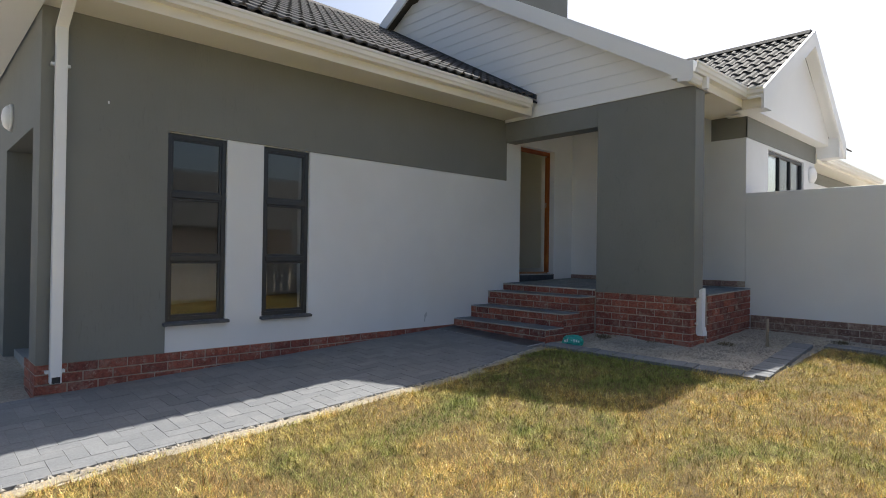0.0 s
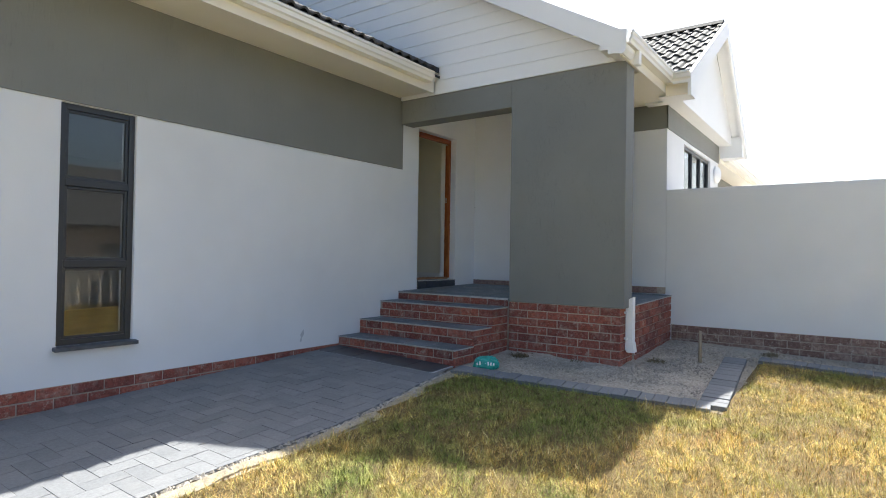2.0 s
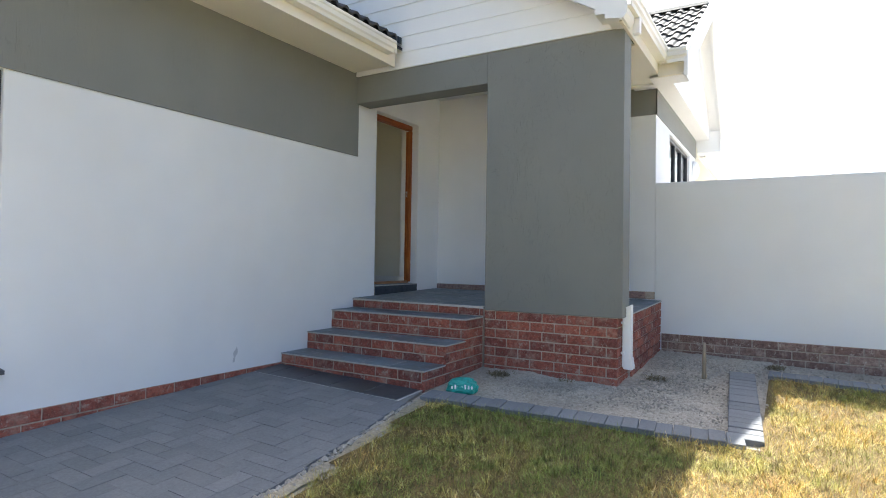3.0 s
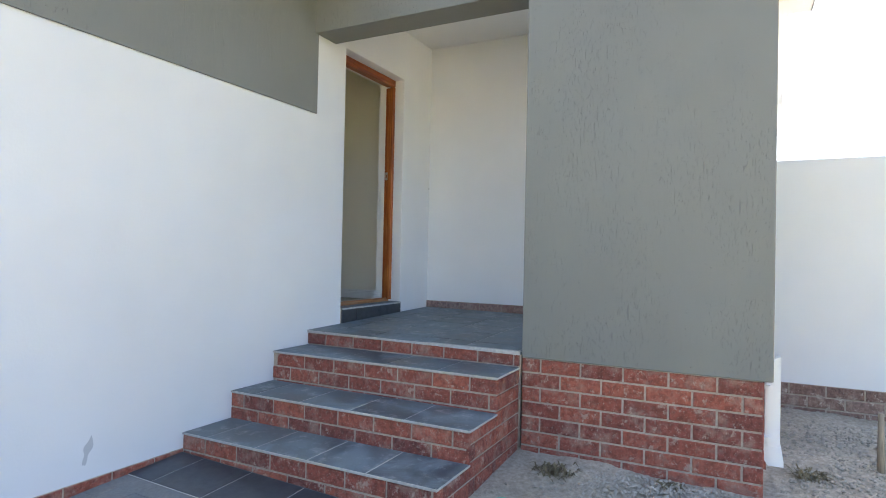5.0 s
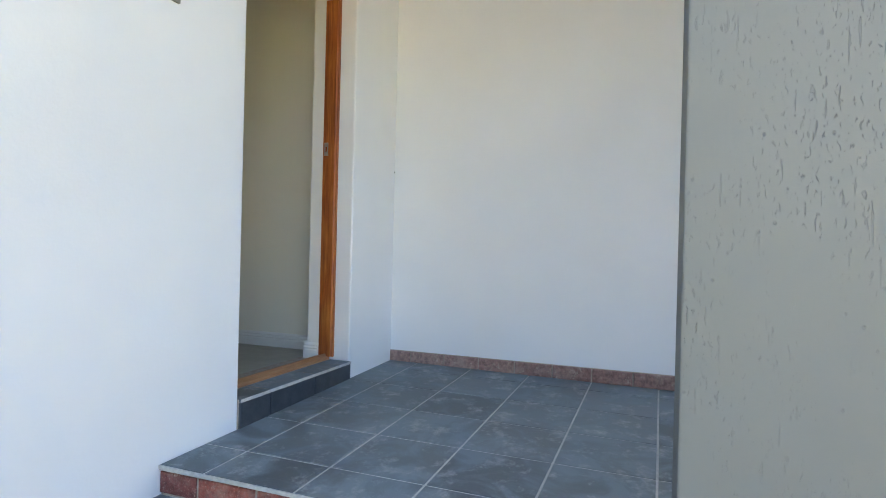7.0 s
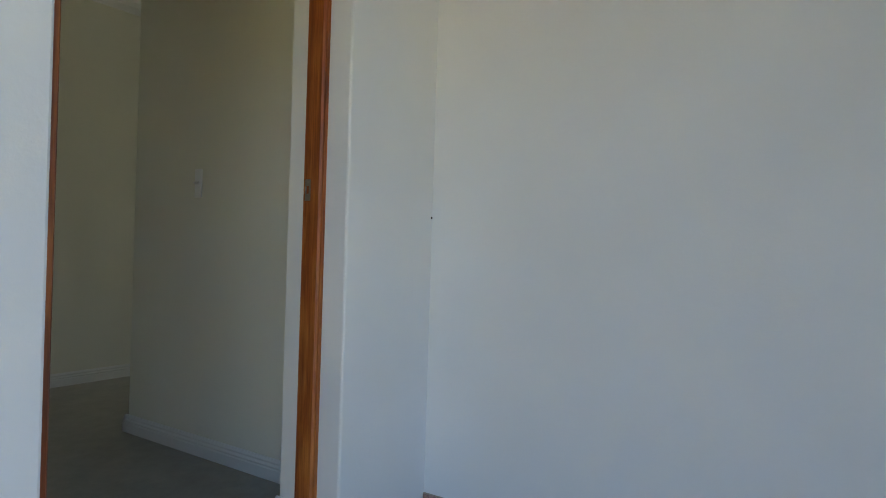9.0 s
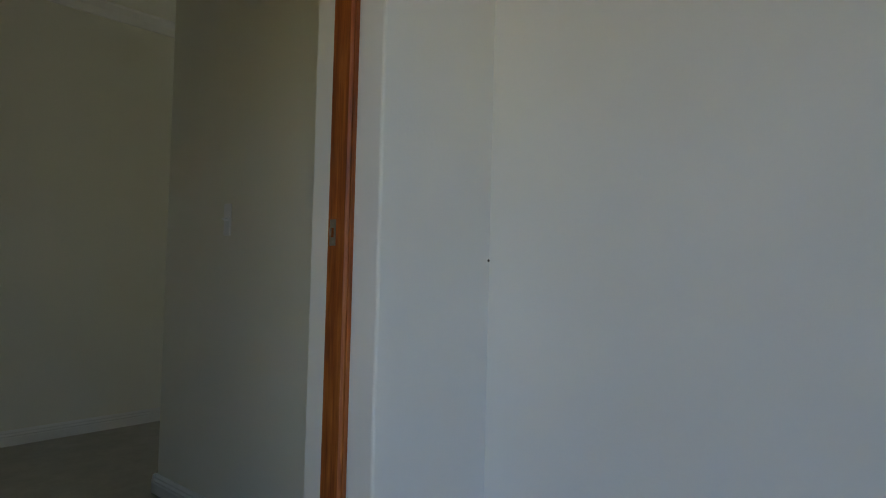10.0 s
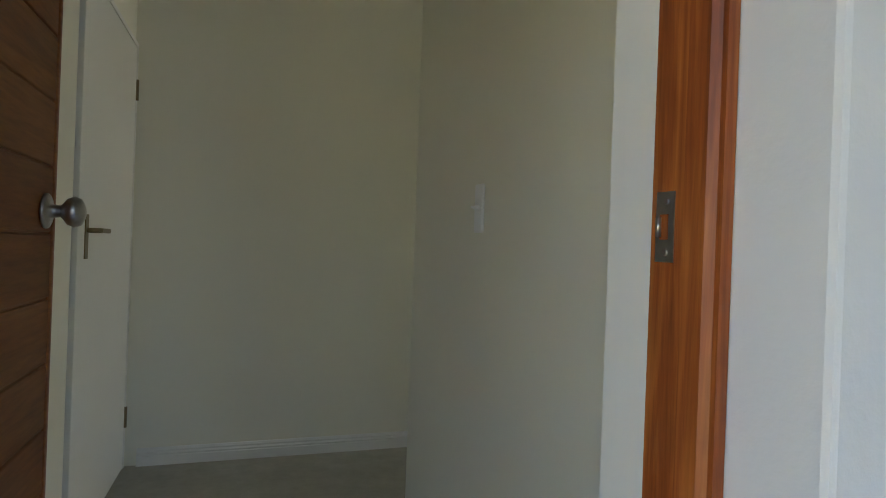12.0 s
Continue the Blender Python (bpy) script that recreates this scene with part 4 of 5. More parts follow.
for k, (nose, top) in enumerate(STEPS):
    nxt = STEPS[k + 1][0] if k < 3 else 0.02
    prev = STEPS[k - 1][1] if k else ground_z(nose, -1.6)
    part("riser_core", boxes(((nose + 0.012 + 1.0, -1.5895 + 0.001 * k + 0.8, -0.2), (nxt + 0.1 + 1.0, 0.8 - 0.0005 - 0.001 * k, top - 0.014))), MORTAR, steps)
    part("grout_bed", boxes(((nose + 0.001 + 1.0, -1.597 + 0.8, top - 0.0115), (nxt + 0.012 + 1.0, 0.8 - 0.0005, top - 0.0015))), GROUT, steps, "pale grout and nosing edge")
    if k == 3:
        lay_bricks(steps, (nose + 0.01, -1.59, 0), (0, 1, 0), (-1, 0, 0), 1.588, top - 0.018, top - 0.095, 0.3, None, 0.070)
    else:
        lay_bricks(steps, (nose + 0.01, -1.59, 0), (0, 1, 0), (-1, 0, 0), 1.588, top - 0.018, prev - 0.09 if k == 0 else prev - 0.03, 0.25 + 0.3 * k)
    if k < 3:
        side_bricks(nose + 0.0095, STEPS[k + 1][0] + 0.008, top - 0.016)
        for a, b in zip(COLS, COLS[1:]):
            if a - b > 0.05:
                b = -1.5985 if b < -1.5 else b
                lay_tile(steps, nose + 0.004, STEPS[k + 1][0] + 0.012, b, a, top)

# ---- porch floor ----
pf = thing("floor_porch", "dark slate porch floor with pale grout lines", "floor", "structure", at=(0.9, -1.4, 0.6))
o = Vector((0.9, -1.4, 0.6))
part("slab", boxes(((0.02 - o.x, -1.6 - o.y, -0.2 - o.z), (CORNER_X - o.x, -0.0006 - o.y, PORCH_Z - 0.015 - o.z)), ((0.385 - o.x, -2.885 - o.y, -0.2 - o.z), (CORNER_X - o.x, -1.6 - o.y, PORCH_Z - 0.015 - o.z))), MORTAR, pf)
part("grout_bed", boxes(((-0.004 - o.x, -1.6 - o.y, PORCH_Z - 0.0145 - o.z), (CORNER_X - 0.001 - o.x, -0.0006 - o.y, PORCH_Z - 0.0025 - o.z)),
                        ((0.41 - o.x, -2.905 - o.y, PORCH_Z - 0.0145 - o.z), (CORNER_X - 0.001 - o.x, -1.6 - o.y, PORCH_Z - 0.0025 - o.z))), GROUT, pf, "pale grout lines")
rows_x = [-0.002, 0.212, 0.557, 0.902, 1.247, 1.592, CORNER_X]
cols_y = [0.0, -0.187, -0.532, -0.877, -1.222, -1.567, -1.912, -2.257, -2.602, -2.905]
for a, b in zip(rows_x, rows_x[1:]):
    for c, d in zip(cols_y, cols_y[1:]):
        if b < 0.45 and d < -1.6:
            if c > -1.6:
                lay_tile(pf, a, b, -1.608, c, PORCH_Z)
            continue
        x_lo = 0.404 if (a < 0.404 < b and d < -1.62) else a
        lay_tile(pf, x_lo, b, d, c, PORCH_Z)
lay_bricks(pf, (0.40, -2.895, 0), (1, 0, 0), (0, -1, 0), CORNER_X - 0.40, PORCH_Z - 0.022, 0.02, 0.4)
pf.location.z -= 0.018
pf.rotation_euler = (0.01, -0.026, 0)      # the floor falls to the steps
sk = structure("skirting_porch", boxes(((CORNER_X - 0.008, -2.83, PORCH_Z), (CORNER_X - 0.0005, -0.0005, PORCH_Z + 0.082))), MORTAR, "dusty brick skirting along the porch wall", "skirting")
y = -0.004
for n, L in enumerate([0.135] + [0.208] * 13):
    if y - L < -2.83:
        break
    me = piece_mesh("brick", L, 0.074, 0.012, SKIRT_BRICK)
    rot = Matrix(((0, -1, 0), (0, 0, 1), (-1, 0, 0))).transposed().to_4x4()
    piece("brick", me, sk, Matrix.Translation((CORNER_X - 0.004, y, PORCH_Z + 0.005)) @ rot)
    y -= L + 0.008
th = thing("threshold_tiles", "dark slate tiles with pale edge at the entrance threshold", "threshold", "structure", at=(0.8, 0, 0.75))
for a, b in ((DOOR_X0, 0.576), (0.576, 0.917), (0.917, DOOR_X1)):
    me = piece_mesh("threshold_tile", b - a - 0.006, 0.105, 0.010, SLATE_NEW, 0.002)
    rot = Matrix(((1, 0, 0), (0, 0, 1), (0, -1, 0))).transposed().to_4x4()
    piece("tile", me, th, Matrix.Translation((a + 0.003, -0.002, PORCH_Z - 0.020)) @ rot)
    lay_tile(th, a, b, -0.012, 0.122, HALL_Z + 0.0135)
part("edge_strip", boxes(((DOOR_X0 + 0.002 - 0.8, -0.0145, HALL_Z - 0.75), (DOOR_X1 - 0.002 - 0.8, -0.0125, HALL_Z + 0.013 - 0.75))), GROUT, th, "pale tile edge strip")

# ---- brick plinths ----
pp = structure("plinth_pillar", boxes(((0.012, -2.858, -0.15), (0.38, PIL_Y0 - 0.003, 0.6455))), MORTAR, "red face brick base under the grey pier", "plinth")
lay_bricks(pp, (0.010, -2.864, 0), (0, 1, 0), (-1, 0, 0), 1.252, 0.641, -0.02, 0.5)
lay_bricks(pp, (0.010, -2.863, 0), (1, 0, 0), (0, -1, 0), 0.375, 0.641, -0.02, 0.1)
wp = structure("plinth_front", boxes(((WALL_X0 - 0.006, -0.006, -0.4), (-1.03, -0.0008, 0.137))), MORTAR, "low red brick base along the front wall", "plinth")
lay_bricks(wp, (WALL_X0 - 0.010, -0.010, 0), (1, 0, 0), (0, -1, 0), 4.83, 0.134, -0.20, 0.0)
gp = structure("plinth_garage", boxes(((WALL_X0 - 0.010, -0.0055, -0.4), (WALL_X0 - 0.0008, 0.55, 0.137))), MORTAR, "low red brick base at the garage corner", "plinth")
lay_bricks(gp, (WALL_X0 - 0.014, -0.006, 0), (0, 1, 0), (-1, 0, 0), 0.55, 0.134, -0.25, 0.4)
bp = structure("plinth_boundary", boxes(((CORNER_X - 0.006, -9.75, -0.4), (CORNER_X - 0.0008, -2.905, 0.345))), MORTAR, "red brick base along the boundary wall", "plinth")
lay_bricks(bp, (CORNER_X - 0.010, -8.6, 0), (0, 1, 0), (-1, 0, 0), 5.69, 0.342, 0.04, 0.2, DUSTY_BRICK)


# ---- paved path ----
JOINT_SAND = speckled("joint_sand", (0.15, 0.147, 0.143), (0.27, 0.265, 0.25), 0.95, 60)

def edge_y(x):
    if x < -2.8:
        return -1.88 + 0.012 * math.sin(x * 3.1)
    return -1.88 + (x + 2.8) / 1.75 * 0.27


path = thing("path_paved", "grey concrete pavers laid in herringbone along the wall", "path", "structure", at=(-4.0, -1.0, -0.1))


def on_ground(x, y, z, turn=0.0):
    """A pose on the sloping ground, turned about its upright."""
    n = Vector((-0.05, -0.03, 1)).normalized()
    a = Vector((math.cos(turn), math.sin(turn), 0))
    a = (a - n * a.dot(n)).normalized()
    b = n.cross(a)
    m = Matrix((a, b, n)).transposed().to_4x4()
    return Matrix.Translation((x, y, ground_z(x, y) + z)) @ m


bm = bmesh.new()
vs = []
for i in range(41):
    x = -9.0 + (9.0 - 1.04) * i / 40
    vs.append((bm.verts.new((x + 4, 1.0 - 0.001, ground_z(x, 0)  + 0.1 + 0.0202)), bm.verts.new((x + 4, edge_y(x) + 1.0 + 0.01, ground_z(x, edge_y(x))  + 0.1 + 0.0202))))
for (a, b), (c, d) in zip(vs, vs[1:]):
    bm.faces.new((a, b, d, c))
part("joint_sand", bm, JOINT_SAND, path)
U = 0.114
far = bmesh.new()
for i in range(int(-9.0 / U), int(-1.38 / U)):
    for j in range(-18, 1):
        k = (i - j) % 4
        if k not in (0, 3):
            continue
        x0, y0 = i * U, j * U
        x1, y1 = (x0 + 2 * U, y0 + U) if k == 0 else (x0 + U, y0 + 2 * U)
        lo = edge_y((x0 + x1) / 2)
        y0, y1, x1 = max(y0, lo), min(y1, -0.012), min(x1, -1.375)
        if y1 - y0 < 0.03 or x1 - x0 < 0.03:
            continue
        lift = 0.0222 + random.uniform(-0.0014, 0.0014)
        sx, sy = round(x1 - x0 - 0.0025, 3), round(y1 - y0 - 0.0025, 3)
        if x0 > -5.6 and y0 < -0.55 or x0 > -2.6:
            me = piece_mesh("paver", sx, sy, 0.04, PAVER, 0.0013)
            piece("paver", me, path, on_ground(x0 + 0.0025, y0 + 0.0025, lift - 0.04, random.uniform(-0.006, 0.006)))
        else:
            m = on_ground(x0 + 0.0025 + 4.0, y0 + 0.0025 + 1.0, 0)
            m.translation = Vector((x0 + 4.0025, y0 + 1.0025, ground_z(x0, y0) + lift - 0.04 + 0.1))
            c = 0.0013
            lo4 = [far.verts.new(m @ Vector(p)) for p in ((0, 0, 0), (sx, 0, 0), (sx, sy, 0), (0, sy, 0))]
            md = [far.verts.new(m @ Vector(p)) for p in ((0, 0, .0385), (sx, 0, .0385), (sx, sy, .0385), (0, sy, .0385))]
            tp = [far.verts.new(m @ Vector(p)) for p in ((c, c, .04), (sx - c, c, .04), (sx - c, sy - c, .04), (c, sy - c, .04))]
            for a, b in ((lo4, md), (md, tp)):
                for q in range(4):
                    far.faces.new((a[q], a[(q + 1) % 4], b[(q + 1) % 4], b[q]))
            far.faces.new(tp)
tagged(part("pavers_beyond", far, PAVER_FAR, path), kind="stuff")
for a, b in zip(COLS, COLS[1:]):
    if a - b > 0.05:
        me = piece_mesh("strip_tile", 0.318, a - max(b, -1.59) - 0.006, 0.02, SLATE_NEW, 0.002)
        piece("tile", me, path, on_ground(-1.366, max(b, -1.59) + 0.003, 0.004))

piece("tile_bed", piece_mesh("tile_bed", 0.325, 1.57, 0.012, GROUT, 0.001), path, on_ground(-1.37, -1.585, 0.0095))

# sand left along the path edge
bm = bmesh.new()
prev = None
for i in range(161):
    x = -9.0 + 7.95 * i / 160
    e = edge_y(x)
    w = 0.13 + 0.09 * noise.noise(Vector((x * 2.3, 0, 4))) + 0.04 * noise.noise(Vector((x * 9, 3, 0)))
    row = [bm.verts.new((x, e - 0.012, ground_z(x, e) - 0.03)), bm.verts.new((x, e - w * 0.4, ground_z(x, e) + 0.020 + 0.01 * noise.noise(Vector((x * 14, 1, 1))))),
           bm.verts.new((x, e - max(w, 0.03), ground_z(x, e - w) + 0.010))]
    if prev:
        for q in range(2):
            bm.faces.new((prev[q], row[q], row[q + 1], prev[q + 1]))
    prev = row
structure("sand_strip", bm, SAND, "pale sand spilled along the edge of the paving", "sand")

def rubble(seed, count):
    rng = random.Random(seed)
    bm = bmesh.new()
    for _ in range(count):
        x = rng.uniform(-7.5, -1.3)
        y = edge_y(x) - abs(rng.gauss(0.0, 0.03))
        r = rng.uniform(0.006, 0.027)
        z = ground_z(x, y) + 0.012
        q = [bm.verts.new((x + r * rng.uniform(.5, 1.3) * a, y + r * rng.uniform(.4, 0.9) * b, z + r * rng.uniform(.4, .8) * c))
             for a, b, c in ((1, 0, 0), (0, 1, 0), (-1, 0, 0), (0, -1, 0), (0, 0, 1), (0, 0, -1))]
        for f in ((0, 1, 4), (1, 2, 4), (2, 3, 4), (3, 0, 4), (1, 0, 5), (2, 1, 5), (3, 2, 5), (0, 3, 5)):
            bm.faces.new([q[i] for i in f])
    return bm


tagged(part("rubble", rubble(11, 900), STONE), "broken mortar crumbs along the paving edge", "rubble", kind="stuff")

# ---- kerb of grey blocks round the planting bed ----
kerb = thing("kerb", "row of grey concrete blocks edging the sandy bed", "kerb", "structure", at=(-0.9, -3.0, 0.05))
block = piece_mesh("kerb_block", 0.101, 0.205, 0.075, PAVER, 0.005)


def kerb_run(a, b, side):
    a, b = Vector(a), Vector(b)
    n = int((b - a).length / 0.105)
    d = (b - a).normalized()
    turn = math.atan2(d.y, d.x)
    for i in range(n):
        p = a + d * (0.105 * i)
        s = p if side > 0 else p + Vector((d.y, -d.x)) * 0.205
        piece("kerb_block", block, kerb, on_ground(s.x, s.y, -0.028 + random.uniform(-0.004, 0.004), turn + random.uniform(-0.03, 0.03)))


kerb_run((-1.25, -1.70), (-0.99, -3.97), 1)
kerb_run((-0.87, -3.98), (1.10, -3.84), 1)
kerb_run((1.01, -3.95), (0.95, -9.2), 1)

# ---- lawn ----
def on_lawn(x, y):
    if y > edge_y(min(x, -1.05)) - 0.14 - 0.05 * noise.noise(Vector((x * 3.1, 0, 7))) or x < -11:
        return False
    if y > -1.72:
        return x < -1.33
    if y > -3.98:
        return x < -1.26 + (y + 1.72) / (-2.26) * 0.27
    return x < 0.99 if y < -4.0 else x < -0.95


bm = bmesh.new()
cell = {}
N = 0.12
for i in range(int(-11 / N), int(1.1 / N)):
    for j in range(int(-9.7 / N), int(-1.5 / N)):
        x, y = i * N, j * N
        if on_lawn(x + N / 2, y + N / 2):
            q = []
            for a, b in ((0, 0), (1, 0), (1, 1), (0, 1)):
                key = (i + a, j + b)
                if key not in cell:
                    X, Y = key[0] * N, key[1] * N
                    cell[key] = bm.verts.new((X, Y, ground_z(X, Y) + 0.016 + 0.014 * noise.noise(Vector((X * 1.9, Y * 1.9, 2))) + 0.007 * noise.noise(Vector((X * 6, Y * 6, 5)))))
                q.append(cell[key])
            bm.faces.new(q)
lawn = structure("lawn_base", bm, THATCH, "dry thatch under the newly laid lawn", "lawn")


def blades(count, x0, x1, y0, y1, seed):
    rng = np.random.default_rng(seed)
    per = 13
    tx, ty = rng.uniform(x0, x1, count // per), rng.uniform(y0, y1, count // per)
    xs = (tx[:, None] + rng.normal(0, 0.016, (len(tx), per))).ravel()
    ys = (ty[:, None] + rng.normal(0, 0.016, (len(ty), per))).ravel()
    keep = np.array([on_lawn(a, b) for a, b in zip(xs, ys)])
    tall = np.repeat(rng.uniform(0.55, 1.25, len(tx)), per)[keep]
    xs, ys = xs[keep], ys[keep]
    n = len(xs)
    zs = 0.15 + 0.05 * np.clip(xs, -14, 5) + 0.03 * np.clip(ys, -14, 3) + 0.008
    ang, lean = rng.uniform(0, 2 * np.pi, n), rng.uniform(0.45, 1.5, n)
    length = rng.uniform(0.026, 0.092, n) * tall
    width = rng.uniform(0.0022, 0.0046, n)
    dx, dy = np.cos(ang), np.sin(ang)
    px, py = -dy * width / 2, dx * width / 2
    tip = np.stack([xs + dx * np.sin(lean) * length, ys + dy * np.sin(lean) * length, zs + np.cos(lean) * length], 1)
    a = np.stack([xs - px, ys - py, zs], 1)
    b = np.stack([xs + px, ys + py, zs], 1)
    verts = np.empty((n * 3, 3))
    verts[0::3], verts[1::3], verts[2::3] = a, b, tip
    me = bpy.data.meshes.new("lawn")
    me.vertices.add(n * 3)
    me.vertices.foreach_set("co", verts.ravel())
    me.loops.add(n * 3)
    me.loops.foreach_set("vertex_index", np.arange(n * 3))
    me.polygons.add(n)
    me.polygons.foreach_set("loop_start", np.arange(n) * 3)
    me.update(calc_edges=True)
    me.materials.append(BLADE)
    return me


tagged(new("lawn", blades(640000, -7.4, 1.0, -6.6, -1.7, 5)), "patchy lawn of dry yellow and green grass blades", "grass", kind="stuff")

tagged(new("lawn", blades(230000, -11.0, 1.0, -9.6, -6.6, 6)), "patchy lawn of dry grass blades running to the fence", "grass", kind="stuff")
tagged(new("lawn", blades(130000, -11.0, -7.4, -6.6, -1.7, 7)), "patchy lawn of dry grass blades before the drive", "grass", kind="stuff")

# ---- planting bed: stones and weeds ----
def stones(seed, count, spots):
    rng = random.Random(seed)
    bm = bmesh.new()
    for _ in range(count):
        cx, cy, sp = rng.choice(spots)
        x, y = rng.gauss(cx, sp), rng.gauss(cy, sp)
        if on_lawn(x, y) or x > 1.7 or (x > -0.03 and y > -2.95) or (y > -1.66 and x > -1.2):
            continue
        r = 0.003 + 0.011 * rng.random() ** 2
        z = ground_z(x, y) + 0.012 + r * 0.25
        vs = [bm.verts.new((x + r * rng.uniform(.6, 1.2) * a, y + r * rng.uniform(.6, 1.2) * b, z + r * rng.uniform(.5, .9) * c))
              for a, b, c in ((1, 0, 0), (0, 1, 0), (-1, 0, 0), (0, -1, 0), (0, 0, 1), (0, 0, -1))]
        for f in ((0, 1, 4), (1, 2, 4), (2, 3, 4), (3, 0, 4), (1, 0, 5), (2, 1, 5), (3, 2, 5), (0, 3, 5)):
            bm.faces.new([vs[i] for i in f])
    return bm


tagged(part("gravel", stones(3, 9000, [(-0.25, -2.7, 0.2), (-0.3, -2.2, 0.2), (-0.12, -2.5, 0.12), (0.25, -3.15, 0.25), (0.6, -3.3, 0.5), (-0.4, -3.4, 0.25), (1.3, -4.6, 0.6), (1.2, -3.4, 0.3), (1.4, -5.5, 0.5)]), STONE),
       "small stones scattered over the sandy bed", "gravel", kind="stuff")


def soil_bed():
    """Raked, lumpy soil between the pier, the kerb and the boundary wall."""
    bm = bmesh.new()
    step = 0.022
    cols, rws = int(2.84 / step), int(2.36 / step)

    def lump(x, y):
        v = Vector((x, y, 0))
        return 0.006 + 0.022 * noise.noise(v * 2.2) + 0.012 * noise.noise(v * 7 + Vector((3, 0, 0))) + 0.009 * abs(noise.noise(v * 19)) + 0.006 * noise.noise(v * 41)

    grid = {}
    for i in range(cols + 1):
        for j in range(rws + 1):
            x, y = -1.06 + i * step, -3.98 + j * step
            grid[i, j] = bm.verts.new((x, y, ground_z(x, y) + lump(x, y)))
    for i in range(cols):
        for j in range(rws):
            x, y = -1.06 + i * step, -3.98 + j * step
            if x > 0.03 and y > -2.86 or x > -1.0 and y > -1.62:
                continue
            bm.faces.new((grid[i, j], grid[i + 1, j], grid[i + 1, j + 1], grid[i, j + 1]))
    bmesh.ops.delete(bm, geom=[v for v in bm.verts if not v.link_faces], context='VERTS')
    return bm


structure("soil_bed", soil_bed(), SOIL, "lumpy pale sandy soil in the planting bed", "soil")


def weed(x, y, r, n, seed, label):
    rng = random.Random(seed)
    bm = bmesh.new()
    for _ in range(n):
        a, L, h = rng.uniform(0, 6.283), rng.uniform(0.4, 1) * r, rng.uniform(0.1, 0.42) * r
        p = Vector((rng.gauss(0, r * .4), rng.gauss(0, r * .4), 0))
        d, s = Vector((math.cos(a), math.sin(a), 0)), Vector((-math.sin(a), math.cos(a), 0)) * 0.004
        m1, tip = p + d * L * .5 + Vector((0, 0, h)), p + d * L + Vector((0, 0, h * .6))
        v = [bm.verts.new(q) for q in (p - s, p + s, m1 + s, m1 - s, tip)]
        bm.faces.new(v[:4])
        bm.faces.new((v[3], v[2], v[4]))
    ob = part("weed", bm, WEED)
    ob.location = (x, y, ground_z(x, y))
    return tagged(ob, label, "weed", "weeds in the bed")


weed(-0.10, -2.44, 0.07, 90, 1, "small dry weed tuft at the foot of the brick pier")
weed(-0.22, -1.88, 0.11, 150, 2, "low dry weed tuft beside the brick steps")
weed(0.42, -3.1, 0.10, 130, 3, "dry weed tuft near the white downpipe")
weed(1.5, -4.0, 0.09, 110, 4, "dry weed tuft by the boundary wall base")

# ---- small things outside ----
bag = thing("plastic_bag", "crumpled teal plastic bag with white print lying on the soil", "bag", at=(-0.89, -1.87, ground_z(-0.89, -1.87) + 0.012))
bm = bmesh.new()
bmesh.ops.create_icosphere(bm, subdivisions=4, radius=1.0)
for v in bm.verts:
    c = v.co.copy()
    w = 1 + 0.16 * noise.noise(c * 2.1) + 0.09 * noise.noise(c * 5.3) + 0.04 * abs(noise.noise(c * 12))
    sq = max(abs(c.y), 0.35) ** -0.35      # blunt ends, like a rolled sack
    v.co = Vector((c.x * 0.085 * w, c.y * 0.125 * w * sq * 0.95, max(c.z * 0.075 * w, -0.045) + 0.045))
TEAL, nt_, b_ = material("teal_plastic", 0.35)
set_col(nt_, b_, ramp(nt_, noise_tex(nt_, coords(nt_), 30, 4), [(0.3, (0.012, 0.20, 0.16)), (0.7, (0.035, 0.42, 0.35))]))
part("bag_body", bm, TEAL, bag)
for k in range(7):
    y = -0.08 + 0.026 * k
    part("print_mark", boxes(((-0.084, y, 0.045), (-0.074, y + 0.014, 0.067 + 0.006 * (k % 3))), bevel=0.002), PVC, bag, "white print mark")
bag.rotation_euler = (0, 0, 0.5)
stake = thing("wooden_stake", "thin weathered timber stake standing in the bed", "stake", at=(0.70, -3.46, ground_z(0.7, -3.46)))
bm = bmesh.new()
cylinder(bm, (0, 0, -0.05), (0.012, 0.0, 0.33), 0.021, 0.014, 8)
part("shaft", bm, WOOD_RAW, stake)

dp2 = thing("downpipe_stub", "short white square downpipe clipped to the brick base", "downpipe", at=(0.14, -2.868, 0))
part("pipe", extrude_poly([(-0.006, 0.72), (-0.075, 0.755), (-0.075, 0.245), (-0.006, 0.245)], 0, 0.0, 0.088), PVC, dp2)
part("shoe", extrude_poly([(-0.003, 0.30), (-0.08, 0.30), (-0.092, 0.225), (-0.092, 0.20), (-0.02, 0.20), (-0.003, 0.23)], 0, -0.004, 0.092), PVC, dp2)
for z in (0.60, 0.34):
    part("bracket", boxes(((-0.03, -0.03, z - 0.01), (-0.001, 0.0, z + 0.01))), PVC, dp2)
out = thing("gutter_outlet", "short white outlet under the porch gutter", "gutter outlet", at=(0.06, -2.99, 3.06))
part("spout", boxes(((-0.035, -0.03, 0.0), (0.035, 0.03, 0.14)), bevel=0.006), PVC, out)

clip = thing("cable_clip", "tiny white cable clip on the grey wall", "clip", at=(-5.37, -0.0125, 2.42))
part("clip_body", boxes(((-0.006, -0.012, -0.012), (0.006, 0.0, 0.012)), bevel=0.002), PVC, clip)

